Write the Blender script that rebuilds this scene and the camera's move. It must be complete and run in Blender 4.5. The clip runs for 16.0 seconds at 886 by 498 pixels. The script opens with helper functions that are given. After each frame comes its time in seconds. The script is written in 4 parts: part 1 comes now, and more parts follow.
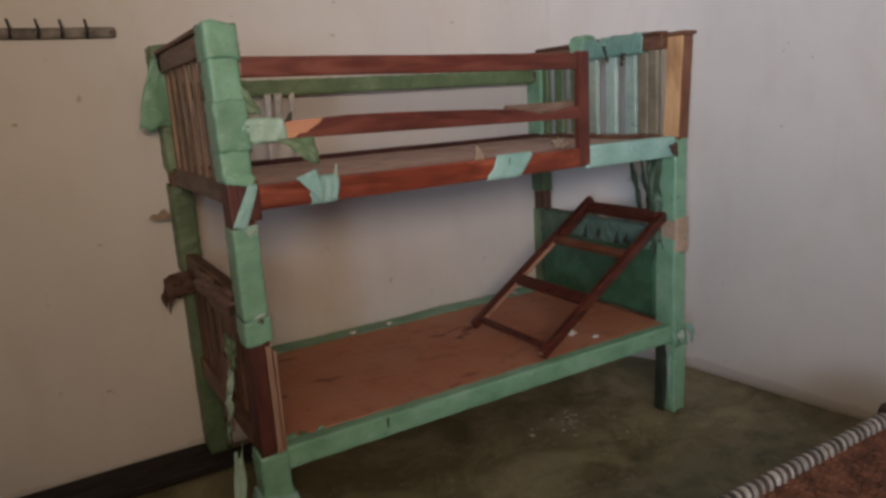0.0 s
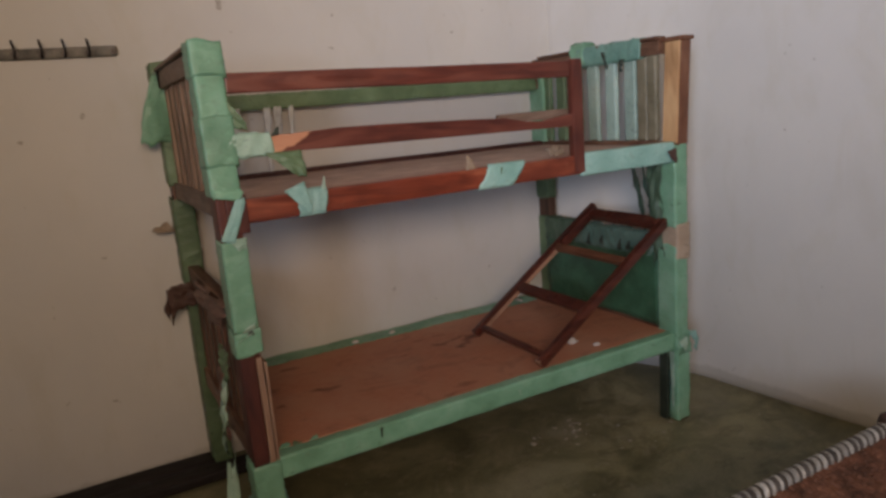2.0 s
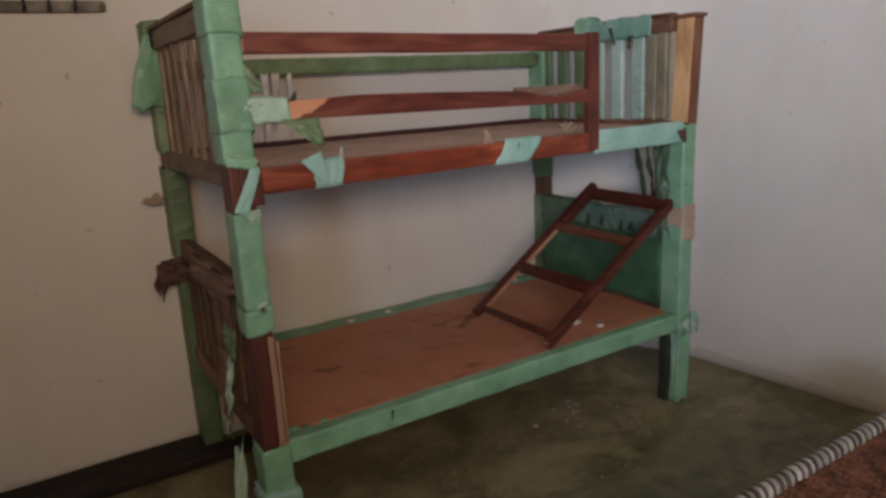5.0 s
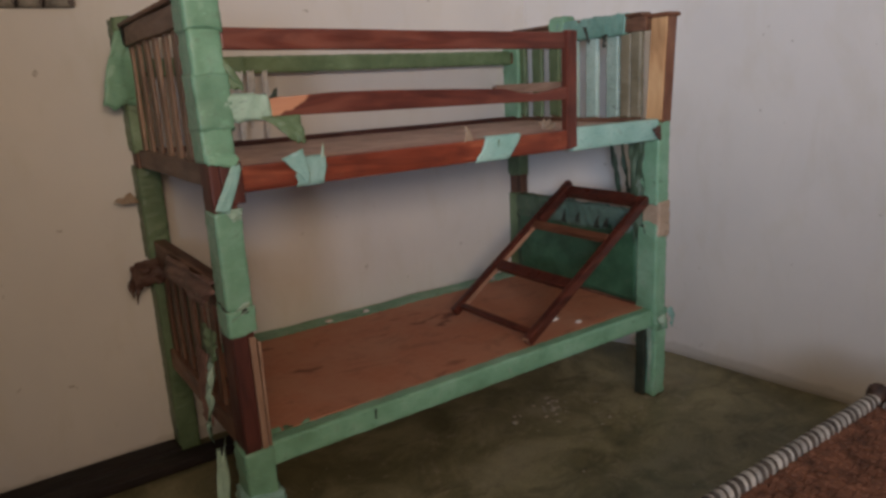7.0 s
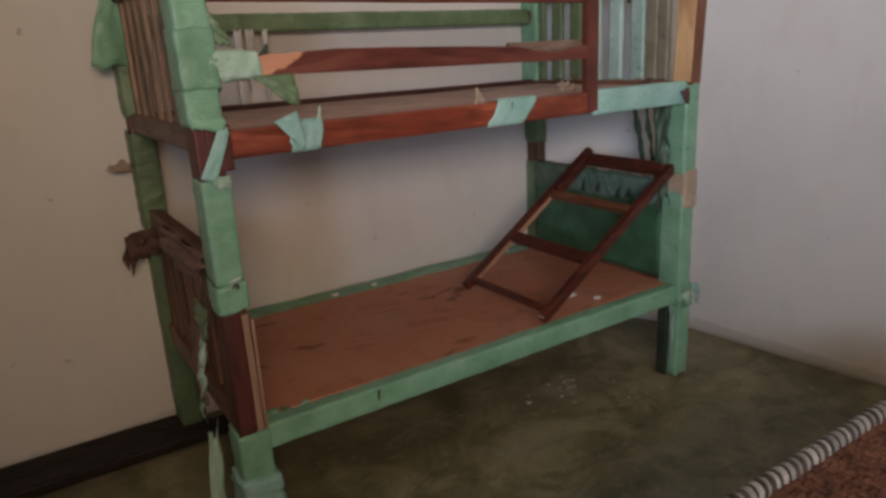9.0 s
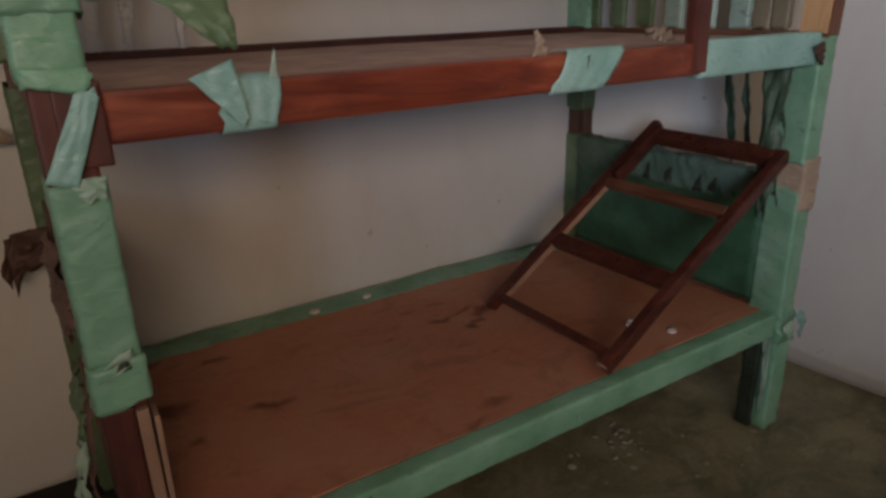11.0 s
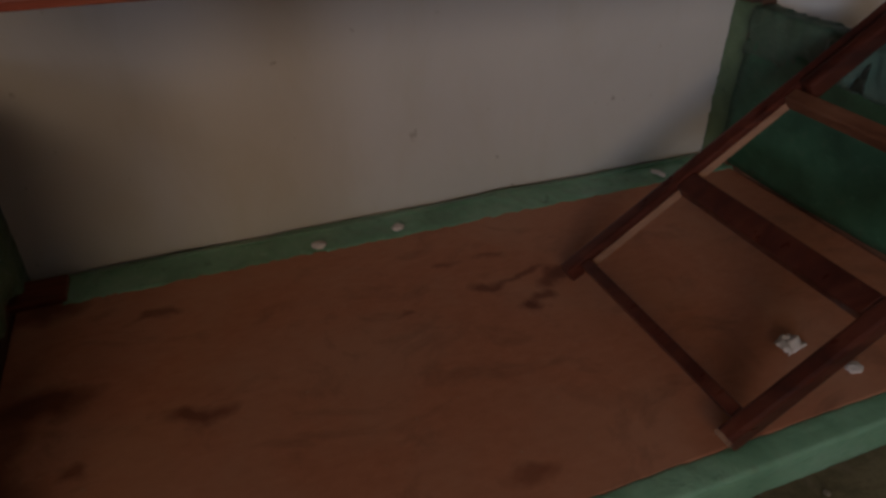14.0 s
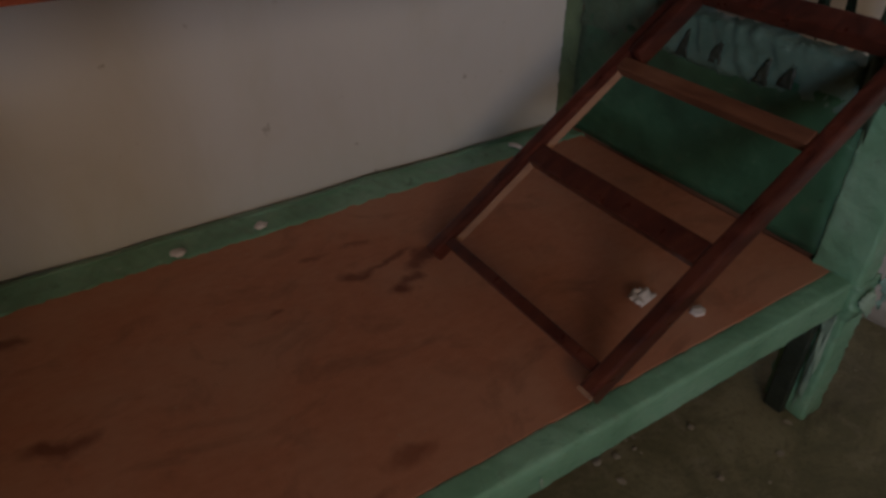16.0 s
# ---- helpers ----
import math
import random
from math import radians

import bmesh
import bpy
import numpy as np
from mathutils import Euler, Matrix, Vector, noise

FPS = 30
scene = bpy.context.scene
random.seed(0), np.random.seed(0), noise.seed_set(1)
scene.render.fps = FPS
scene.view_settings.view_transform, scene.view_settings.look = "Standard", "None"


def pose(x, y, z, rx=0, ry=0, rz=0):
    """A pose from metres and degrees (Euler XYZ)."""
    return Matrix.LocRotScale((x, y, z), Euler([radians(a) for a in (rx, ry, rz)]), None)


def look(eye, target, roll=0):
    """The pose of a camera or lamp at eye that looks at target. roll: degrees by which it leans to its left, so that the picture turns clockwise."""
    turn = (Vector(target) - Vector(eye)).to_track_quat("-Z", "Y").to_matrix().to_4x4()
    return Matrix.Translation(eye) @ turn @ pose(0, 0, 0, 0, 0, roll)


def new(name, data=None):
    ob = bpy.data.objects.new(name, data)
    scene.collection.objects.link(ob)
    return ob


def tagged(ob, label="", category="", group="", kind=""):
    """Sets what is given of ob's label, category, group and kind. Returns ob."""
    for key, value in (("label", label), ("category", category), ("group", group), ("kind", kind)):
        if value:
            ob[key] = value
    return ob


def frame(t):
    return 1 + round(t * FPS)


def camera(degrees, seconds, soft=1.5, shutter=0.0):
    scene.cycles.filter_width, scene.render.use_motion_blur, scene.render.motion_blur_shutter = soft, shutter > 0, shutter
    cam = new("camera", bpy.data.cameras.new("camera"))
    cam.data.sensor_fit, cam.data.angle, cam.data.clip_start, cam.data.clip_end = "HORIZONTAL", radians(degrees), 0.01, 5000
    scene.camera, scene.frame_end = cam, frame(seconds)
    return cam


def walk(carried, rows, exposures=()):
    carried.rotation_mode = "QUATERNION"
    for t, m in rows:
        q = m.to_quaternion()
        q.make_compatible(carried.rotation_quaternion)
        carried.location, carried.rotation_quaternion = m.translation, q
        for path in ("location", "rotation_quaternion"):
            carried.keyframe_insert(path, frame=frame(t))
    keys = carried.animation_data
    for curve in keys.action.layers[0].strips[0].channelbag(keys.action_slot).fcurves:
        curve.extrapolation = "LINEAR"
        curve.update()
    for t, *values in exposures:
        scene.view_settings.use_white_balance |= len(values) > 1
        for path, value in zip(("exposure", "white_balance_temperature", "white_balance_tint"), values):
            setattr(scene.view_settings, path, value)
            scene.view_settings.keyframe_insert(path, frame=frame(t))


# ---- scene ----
cam = camera(66.4, 16.0, soft=3.0)
PATH = [
    (0, (-0.465, -2.042, 1.508), (0.523, -0.356, 1.084), -3.6),
    (0.5, (-0.45, -2.069, 1.513), (0.529, -0.379, 1.084), -3.5),
    (1, (-0.415, -2.076, 1.505), (0.549, -0.374, 1.086), -3.6),
    (1.5, (-0.385, -2.094, 1.514), (0.521, -0.359, 1.105), -4.1),
    (2, (-0.357, -2.111, 1.516), (0.564, -0.383, 1.114), -4.7),
    (2.5, (-0.319, -2.119, 1.506), (0.595, -0.389, 1.087), -4.0),
    (3, (-0.314, -2.122, 1.504), (0.485, -0.328, 1.128), -4.4),
    (3.5, (-0.314, -2.088, 1.498), (0.424, -0.28, 1.069), -4.4),
    (4, (-0.375, -2.011, 1.501), (0.539, -0.289, 1.053), -3.2),
    (6.5, (-0.529, -1.911, 1.491), (0.54, -0.288, 1.02), -3.0),
    (7, (-0.527, -1.907, 1.49), (0.57, -0.302, 1.02), -3.0),
    (7.5, (-0.536, -1.905, 1.492), (0.539, -0.283, 1.029), -3.1),
    (8, (-0.534, -1.908, 1.49), (0.521, -0.271, 1.036), -3.5),
    (8.5, (-0.511, -1.895, 1.489), (0.516, -0.254, 0.987), -3.4),
    (8.7, (-0.477, -1.866, 1.479), (0.56, -0.245, 0.932), -3.3),
    (10.8, (-0.022, -1.160, 1.385), (0.955, 0.492, 0.820), -2.4),
    (11, (-0.029, -1.08, 1.399), (0.986, 0.503, 0.72), -1.6),
    (11.5, (0.122, -0.93, 1.398), (1.054, 0.68, 0.665), -3.8),
    (12, (0.229, -0.835, 1.376), (1.127, 0.736, 0.524), -4.0),
    (12.5, (0.307, -0.66, 1.352), (1.268, 0.843, 0.448), -0.3),
    (13, (0.367, -0.461, 1.35), (1.411, 0.93, 0.363), 2.4),
    (13.5, (0.44, -0.475, 1.313), (1.364, 0.947, 0.253), 0.4),
    (14, (0.499, -0.481, 1.324), (1.11, 1.076, 0.227), 0.0),
    (14.5, (0.524, -0.5, 1.332), (0.97, 1.097, 0.213), -0.7),
    (15, (0.523, -0.493, 1.326), (1.021, 1.077, 0.191), -1.1),
    (15.5, (0.516, -0.491, 1.332), (1.204, 0.998, 0.187), -0.0),
    (16, (0.554, -0.507, 1.336), (1.432, 0.881, 0.194), -0.2),
]
walk(cam, [(t, look(eye, target, roll)) for t, eye, target, roll in PATH],
     exposures=[(0.0, 0.0), (8.7, 0.0), (10.8, -0.42), (11.5, -0.6), (12.0, -0.65), (13.0, -0.82), (14.5, -0.87), (16.0, -0.88)])

# ---- world, daylight and lamps ----
world = bpy.data.worlds.new("world")
scene.world = world
world.use_nodes = True
wn = world.node_tree
sky = wn.nodes.new("ShaderNodeTexSky")
sky.sky_type, sky.sun_disc = "NISHITA", False
sky.sun_elevation, sky.sun_rotation = radians(40), radians(250)
wn.links.new(sky.outputs[0], wn.nodes["Background"].inputs[0])
wn.nodes["Background"].inputs[1].default_value = 0.08


def window_light(name, eye, target, wide, high, watts, colour):
    data = bpy.data.lights.new(name, "AREA")
    data.shape, data.size, data.size_y, data.energy, data.color = "RECTANGLE", wide, high, watts, colour
    ob = new(name, data)
    ob.matrix_world = look(eye, target)
    return ob


# room plan
X0, Y0, YB, CEIL = -3.1, -3.9, 1.030, 2.95
WIN_X0, WIN_X1, WIN_Z0, WIN_Z1 = -2.95, -1.75, 1.35, 2.65
FRONT_X0, FRONT_X1, FRONT_Z0, FRONT_Z1 = -1.62, -0.02, 1.90, 2.75
lamp = window_light("side_window_daylight", ((WIN_X0 + WIN_X1) / 2, Y0 - 0.05, (WIN_Z0 + WIN_Z1) / 2), (2.5, -0.15, 2.3), 1.15, 1.25, 27, (0.64, 0.755, 1.0))
lamp.data.spread = radians(58)
lamp = window_light("front_window_daylight", ((FRONT_X0 + FRONT_X1) / 2, Y0 - 0.05, (FRONT_Z0 + FRONT_Z1) / 2), (1.35, 1.1, 2.35), 1.55, 0.80, 30, (1.0, 0.735, 0.51))
lamp.data.spread = radians(102)


# ---- materials ----
def material(name, rough=0.6, spec=0.4):
    m = bpy.data.materials.new(name)
    m.use_nodes = True
    t = m.node_tree
    b = t.nodes["Principled BSDF"]
    b.inputs["Roughness"].default_value = rough
    b.inputs["Specular IOR Level"].default_value = spec
    return m, t, b


def coords(t, scale=(1, 1, 1), turn=(0, 0, 0)):
    c = t.nodes.new("ShaderNodeTexCoord")
    m = t.nodes.new("ShaderNodeMapping")
    m.inputs["Scale"].default_value = scale
    m.inputs["Rotation"].default_value = turn
    t.links.new(c.outputs["Object"], m.inputs[0])
    return m.outputs[0]


def noise_tex(t, vec, scale, detail=4, rough=0.55, distortion=0.0):
    n = t.nodes.new("ShaderNodeTexNoise")
    n.inputs["Scale"].default_value, n.inputs["Detail"].default_value = scale, detail
    n.inputs["Roughness"].default_value, n.inputs["Distortion"].default_value = rough, distortion
    t.links.new(vec, n.inputs["Vector"])
    return n.outputs[0]


def ramp(t, value, stops):
    r = t.nodes.new("ShaderNodeValToRGB")
    e = r.color_ramp.elements
    while len(e) < len(stops):
        e.new(0.5)
    for el, (p, c) in zip(e, stops):
        el.position = p
        el.color = (*c, 1) if len(c) == 3 else (c[0], c[0], c[0], 1)
    t.links.new(value, r.inputs[0])
    return r.outputs[0]


def mix(t, fac, a, b, mode="MIX"):
    m = t.nodes.new("ShaderNodeMix")
    m.data_type, m.blend_type = "RGBA", mode
    for value, key in ((fac, 0), (a, 6), (b, 7)):
        if isinstance(value, (int, float)):
            m.inputs[key].default_value = value
        elif isinstance(value, tuple):
            m.inputs[key].default_value = (*value, 1)
        else:
            t.links.new(value, m.inputs[key])
    return m.outputs[2]


def bump(t, b, height, strength=0.3, distance=0.002):
    n = t.nodes.new("ShaderNodeBump")
    n.inputs["Strength"].default_value, n.inputs["Distance"].default_value = strength, distance
    t.links.new(height, n.inputs["Height"])
    t.links.new(n.outputs[0], b.inputs["Normal"])


def vary(t, colour, amount=0.3):
    """A shade lighter or darker, object by object."""
    o = t.nodes.new("ShaderNodeObjectInfo")
    r = ramp(t, o.outputs["Random"], [(0, (1 - amount,)), (1, (1 + amount * 0.5,))])
    return mix(t, 1.0, colour, r, "MULTIPLY")


def wood(name, dark, mid, light, axis="x", rough=0.42, worn=None, amount=0.2):
    m, t, b = material(name, rough, 0.45)
    s = {"x": (2.2, 15, 15), "y": (15, 2.2, 15), "z": (15, 15, 2.2)}[axis]
    v = coords(t, s)
    grain = noise_tex(t, v, 1.0, 6, 0.6, 1.4)
    c = ramp(t, grain, [(0.28, dark), (0.5, mid), (0.74, light)])
    blot = noise_tex(t, coords(t), 5.0, 3)
    c = mix(t, ramp(t, blot, [(0.45, (0.0,)), (0.75, (0.55,))]), c, tuple(x * 0.45 for x in dark))
    if worn:
        scuff = noise_tex(t, coords(t), 14.0, 6, 0.7)
        c = mix(t, ramp(t, scuff, [(0.66, (0.0,)), (0.76, (0.6,))]), c, worn)
    c = vary(t, c, amount)
    t.links.new(c, b.inputs["Base Color"])
    fine = noise_tex(t, coords(t, s), 3.0, 5, 0.6)
    t.links.new(ramp(t, fine, [(0.3, (rough - 0.12,)), (0.8, (rough + 0.2,))]), b.inputs["Roughness"])
    bump(t, b, fine, 0.25, 0.0015)
    return m


RED = ((0.078, 0.014, 0.007), (0.21, 0.042, 0.019), (0.38, 0.105, 0.048))
DULL = ((0.050, 0.012, 0.008), (0.122, 0.031, 0.020), (0.215, 0.072, 0.045))
BROWN = ((0.055, 0.024, 0.014), (0.14, 0.065, 0.038), (0.23, 0.12, 0.07))
PALE = ((0.36, 0.19, 0.085), (0.52, 0.31, 0.15), (0.62, 0.41, 0.22))
red_x = wood("red_stained_wood", *RED, axis="x", worn=(0.30, 0.13, 0.07))
dull_x, dull_z = (wood("dull_red_wood_" + a, *DULL, axis=a, worn=(0.24, 0.11, 0.065)) for a in "xz")
brown_x, brown_y, brown_z = (wood("brown_wood_" + a, *BROWN, axis=a, rough=0.55, worn=(0.30, 0.19, 0.11), amount=0.35) for a in "xyz")
rust_y, rust_z = (wood("rusty_brown_wood_" + a, (0.075, 0.026, 0.013), (0.155, 0.060, 0.030), (0.24, 0.11, 0.06), axis=a, rough=0.5) for a in "yz")
dusty_x, dusty_y = (wood("dusty_brown_rail_" + a, (0.13, 0.078, 0.052), (0.21, 0.135, 0.095), (0.29, 0.20, 0.145), axis=a, rough=0.65, worn=(0.36, 0.27, 0.19)) for a in "xy")
pale_z = wood("bare_pale_wood_z", *PALE, axis="z", rough=0.6)
tan_z = wood("bare_tan_wood_z", (0.22, 0.12, 0.075), (0.34, 0.20, 0.13), (0.44, 0.28, 0.19), axis="z", rough=0.62)
pale_x = wood("bare_pale_wood_x", (0.26, 0.13, 0.08), (0.37, 0.20, 0.125), (0.46, 0.27, 0.17), axis="x", rough=0.6)
maroon_z = wood("dark_maroon_wood", (0.04, 0.009, 0.007), (0.085, 0.020, 0.014), (0.14, 0.04, 0.026), axis="z", rough=0.5)
maroon_x = wood("dark_maroon_rail", (0.03, 0.009, 0.007), (0.06, 0.018, 0.013), (0.10, 0.032, 0.022), axis="x", rough=0.55)
slat_z = wood("faded_brown_slat", (0.13, 0.075, 0.046), (0.25, 0.15, 0.092), (0.37, 0.245, 0.16), axis="z", rough=0.6, worn=(0.40, 0.30, 0.20), amount=0.35)
dark_x = wood("dark_plank_wood", (0.004, 0.003, 0.003), (0.009, 0.005, 0.005), (0.020, 0.011, 0.010), axis="x", rough=0.68)
ladder_wood = wood("dark_red_ladder_wood", (0.038, 0.010, 0.007), (0.085, 0.021, 0.013), (0.14, 0.041, 0.023), axis="x", rough=0.36, worn=(0.20, 0.085, 0.045))


def chipped_rail():
    """Red varnish with a bare, pale left end."""
    m, t, b = material("chipped_red_rail", 0.42, 0.45)
    v = coords(t, (2.2, 15, 15))
    grain = noise_tex(t, v, 1.0, 6, 0.6, 1.4)
    red = ramp(t, grain, [(0.28, DULL[0]), (0.5, DULL[1]), (0.74, DULL[2])])
    pale = ramp(t, grain, [(0.3, (0.46, 0.20, 0.11)), (0.7, (0.60, 0.30, 0.17))])
    c = t.nodes.new("ShaderNodeTexCoord")
    sep = t.nodes.new("ShaderNodeSeparateXYZ")
    t.links.new(c.outputs["Object"], sep.inputs[0])
    # bare where x lies below a slanting, ragged line across the rail
    a = t.nodes.new("ShaderNodeMath")
    a.operation = "MULTIPLY_ADD"
    t.links.new(sep.outputs[2], a.inputs[0])
    a.inputs[1].default_value, a.inputs[2].default_value = -1.9, 3.53
    d = t.nodes.new("ShaderNodeMath")
    d.operation = "MULTIPLY_ADD"
    t.links.new(noise_tex(t, coords(t), 18.0, 3), d.inputs[0])
    d.inputs[1].default_value = -0.08
    t.links.new(a.outputs[0], d.inputs[2])
    e = t.nodes.new("ShaderNodeMath")
    e.operation = "ADD"
    t.links.new(sep.outputs[0], e.inputs[0])
    t.links.new(d.outputs[0], e.inputs[1])
    k = ramp(t, e.outputs[0], [(0.0, (1.0,)), (0.012, (0.0,))])
    t.links.new(mix(t, k, red, pale), b.inputs["Base Color"])
    bump(t, b, grain, 0.25, 0.0015)
    return m


chipped_x = chipped_rail()


def tape(name, low, mid, high, rough=0.38, amount=0.18, relief=0.5):
    m, t, b = material(name, rough, 0.5)
    v = coords(t)
    n = noise_tex(t, v, 7.0, 4, 0.6)
    c = ramp(t, n, [(0.3, low), (0.52, mid), (0.75, high)])
    dirt = noise_tex(t, v, 28.0, 6, 0.7)
    c = mix(t, ramp(t, dirt, [(0.56, (0.0,)), (0.74, (0.5,))]), c, (0.10, 0.11, 0.07))
    c = vary(t, c, amount)
    t.links.new(c, b.inputs["Base Color"])
    grime = noise_tex(t, coords(t, (9, 9, 16)), 1.0, 7, 0.72, 1.6)
    c = mix(t, ramp(t, grime, [(0.60, (0.0,)), (0.66, (0.5,)), (0.74, (0.75,))]), c, tuple(x * 0.35 for x in low))
    t.links.new(c, b.inputs["Base Color"])
    crease = noise_tex(t, coords(t, (26, 26, 60)), 1.0, 5, 0.65, 1.2)
    fold = t.nodes.new("ShaderNodeTexVoronoi")
    fold.feature = "DISTANCE_TO_EDGE"
    fold.inputs["Scale"].default_value = 1.0
    t.links.new(coords(t, (13, 13, 24)), fold.inputs["Vector"])
    ridge = ramp(t, fold.outputs["Distance"], [(0.0, (1.0,)), (0.16, (0.0,))])
    # pale streaks painted into the colour for glints on the creased film
    glint_streak = noise_tex(t, coords(t, (10, 10, 34), (0.5, 0.4, 0.2)), 1.0, 6, 0.7, 2.2)
    c = mix(t, ramp(t, glint_streak, [(0.62, (0.0,)), (0.67, (0.28,)), (0.72, (0.0,))]), c, tuple(min(0.8, x * 1.6 + 0.06) for x in high))
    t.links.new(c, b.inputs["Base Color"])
    bump(t, b, mix(t, 0.25, crease, ridge), relief, 0.006)
    t.links.new(ramp(t, crease, [(0.3, (rough - 0.14,)), (0.75, (rough + 0.22,))]), b.inputs["Roughness"])
    return m


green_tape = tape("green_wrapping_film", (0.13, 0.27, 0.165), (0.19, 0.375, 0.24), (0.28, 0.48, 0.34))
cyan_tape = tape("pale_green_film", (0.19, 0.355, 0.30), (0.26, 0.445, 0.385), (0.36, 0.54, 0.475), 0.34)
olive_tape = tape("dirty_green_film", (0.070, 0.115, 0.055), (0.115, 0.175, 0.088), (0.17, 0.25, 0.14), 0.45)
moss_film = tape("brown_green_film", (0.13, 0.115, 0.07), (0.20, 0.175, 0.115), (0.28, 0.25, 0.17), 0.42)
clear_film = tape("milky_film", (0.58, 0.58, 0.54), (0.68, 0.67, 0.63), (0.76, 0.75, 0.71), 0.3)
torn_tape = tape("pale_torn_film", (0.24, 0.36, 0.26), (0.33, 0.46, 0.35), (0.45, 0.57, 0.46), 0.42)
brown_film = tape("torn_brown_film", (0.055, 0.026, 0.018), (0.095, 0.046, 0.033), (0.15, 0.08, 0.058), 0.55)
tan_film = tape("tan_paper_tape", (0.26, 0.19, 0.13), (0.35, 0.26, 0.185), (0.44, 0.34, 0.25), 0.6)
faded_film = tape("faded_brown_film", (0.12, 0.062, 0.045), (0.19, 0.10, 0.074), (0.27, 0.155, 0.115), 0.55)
# near-black colour that paints in the shade of gaps, notches and tears
gap_dark = tape("gap_darkness", (0.02, 0.026, 0.018), (0.03, 0.04, 0.028), (0.05, 0.06, 0.045), 0.5)
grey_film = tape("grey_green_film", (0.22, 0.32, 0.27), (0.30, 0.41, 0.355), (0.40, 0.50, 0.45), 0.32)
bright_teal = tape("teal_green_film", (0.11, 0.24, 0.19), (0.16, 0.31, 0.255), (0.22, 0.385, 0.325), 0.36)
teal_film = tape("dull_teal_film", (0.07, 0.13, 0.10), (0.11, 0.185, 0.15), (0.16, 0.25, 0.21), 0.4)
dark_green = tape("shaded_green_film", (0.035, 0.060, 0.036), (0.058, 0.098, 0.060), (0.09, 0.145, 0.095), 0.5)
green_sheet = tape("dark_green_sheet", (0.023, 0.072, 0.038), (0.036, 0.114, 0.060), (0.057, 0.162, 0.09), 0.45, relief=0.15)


def plain(name, colour, rough, spread=0.25, scale=20.0, metal=0.0, uneven=0.0):
    m, t, b = material(name, rough, 0.45)
    n = noise_tex(t, coords(t), scale, 5, 0.65)
    c = ramp(t, n, [(0.3, tuple(x * (1 - spread) for x in colour)), (0.7, tuple(x * (1 + spread) for x in colour))])
    t.links.new(vary(t, c, uneven) if uneven else c, b.inputs["Base Color"])
    b.inputs["Metallic"].default_value = metal
    bump(t, b, n, 0.25, 0.001)
    return m


def board_material():
    """Dusty plywood; the lower board has dried spills near the ladder's foot and at the head end, and a long dark
    gradient down its left end.
    """
    m, t, b = material("dusty_brown_board", 0.62, 0.35)
    v = coords(t)
    fibre = noise_tex(t, coords(t, (5, 9, 9)), 6.0, 7, 0.7)
    c = ramp(t, fibre, [(0.3, (0.40, 0.150, 0.078)), (0.55, (0.455, 0.182, 0.100)), (0.8, (0.50, 0.22, 0.128))])
    cloud = noise_tex(t, v, 3.2, 5, 0.6, 0.4)
    c = mix(t, ramp(t, cloud, [(0.42, (0.0,)), (0.68, (0.75,))]), c, (0.47, 0.235, 0.145))
    smear = noise_tex(t, coords(t, (1, 1.5, 1)), 4.6, 7, 0.68, 0.9)
    c = mix(t, ramp(t, smear, [(0.52, (0.0,)), (0.72, (0.55,))]), c, (0.14, 0.060, 0.036))
    warp = t.nodes.new("ShaderNodeTexNoise")
    warp.inputs["Scale"].default_value, warp.inputs["Detail"].default_value = 11.0, 7
    t.links.new(v, warp.inputs["Vector"])
    wobble = t.nodes.new("ShaderNodeVectorMath")
    wobble.operation = "MULTIPLY_ADD"
    t.links.new(warp.outputs["Color"], wobble.inputs[0])
    wobble.inputs[1].default_value = (0.14, 0.10, 0)
    t.links.new(v, wobble.inputs[2])
    # the long ellipse at x 0.09 darkens the board's left end
    for x, y, rx, ry, k in ((1.088, 0.513, 0.045, 0.030, 0.85), (1.123, 0.540, 0.035, 0.022, 0.7), (1.163, 0.565, 0.035, 0.022, 0.7), (1.038, 0.618, 0.060, 0.022, 0.7), (1.128, 0.620, 0.075, 0.015, 0.65),
                            (1.20, 0.588, 0.05, 0.030, 0.85), (0.972, 0.722, 0.035, 0.016, 0.5), (1.077, 0.722, 0.060, 0.013, 0.5), (0.408, 0.448, 0.075, 0.030, 0.75), (0.147, 0.572, 0.095, 0.055, 0.85),
                            (0.339, 0.764, 0.055, 0.018, 0.65), (0.885, 0.130, 0.060, 0.028, 0.5), (0.79, 0.080, 0.055, 0.016, 0.5), (0.195, 0.39, 0.035, 0.022, 0.6),
                            (0.81, 0.572, 0.020, 0.012, 0.5), (0.09, 0.45, 0.07, 0.32, 0.6), (0.12, 0.86, 0.10, 0.06, 0.75)):
        d = t.nodes.new("ShaderNodeVectorMath")
        d.operation = "SUBTRACT"
        t.links.new(wobble.outputs[0], d.inputs[0])
        d.inputs[1].default_value = (x - 1.0 + 0.07, y - 0.53 + 0.05, 0)
        q = t.nodes.new("ShaderNodeVectorMath")
        q.operation = "MULTIPLY"
        t.links.new(d.outputs[0], q.inputs[0])
        q.inputs[1].default_value = (1 / rx, 1 / ry, 0)
        n = t.nodes.new("ShaderNodeVectorMath")
        n.operation = "LENGTH"
        t.links.new(q.outputs[0], n.inputs[0])
        c = mix(t, ramp(t, n.outputs["Value"], [(0.35, (k,)), (1.35, (0.0,))]), c, (0.115, 0.028, 0.013))
    speck = noise_tex(t, v, 60.0, 3, 0.6)
    c = mix(t, ramp(t, speck, [(0.68, (0.0,)), (0.76, (0.5,))]), c, (0.42, 0.29, 0.20))
    t.links.new(c, b.inputs["Base Color"])
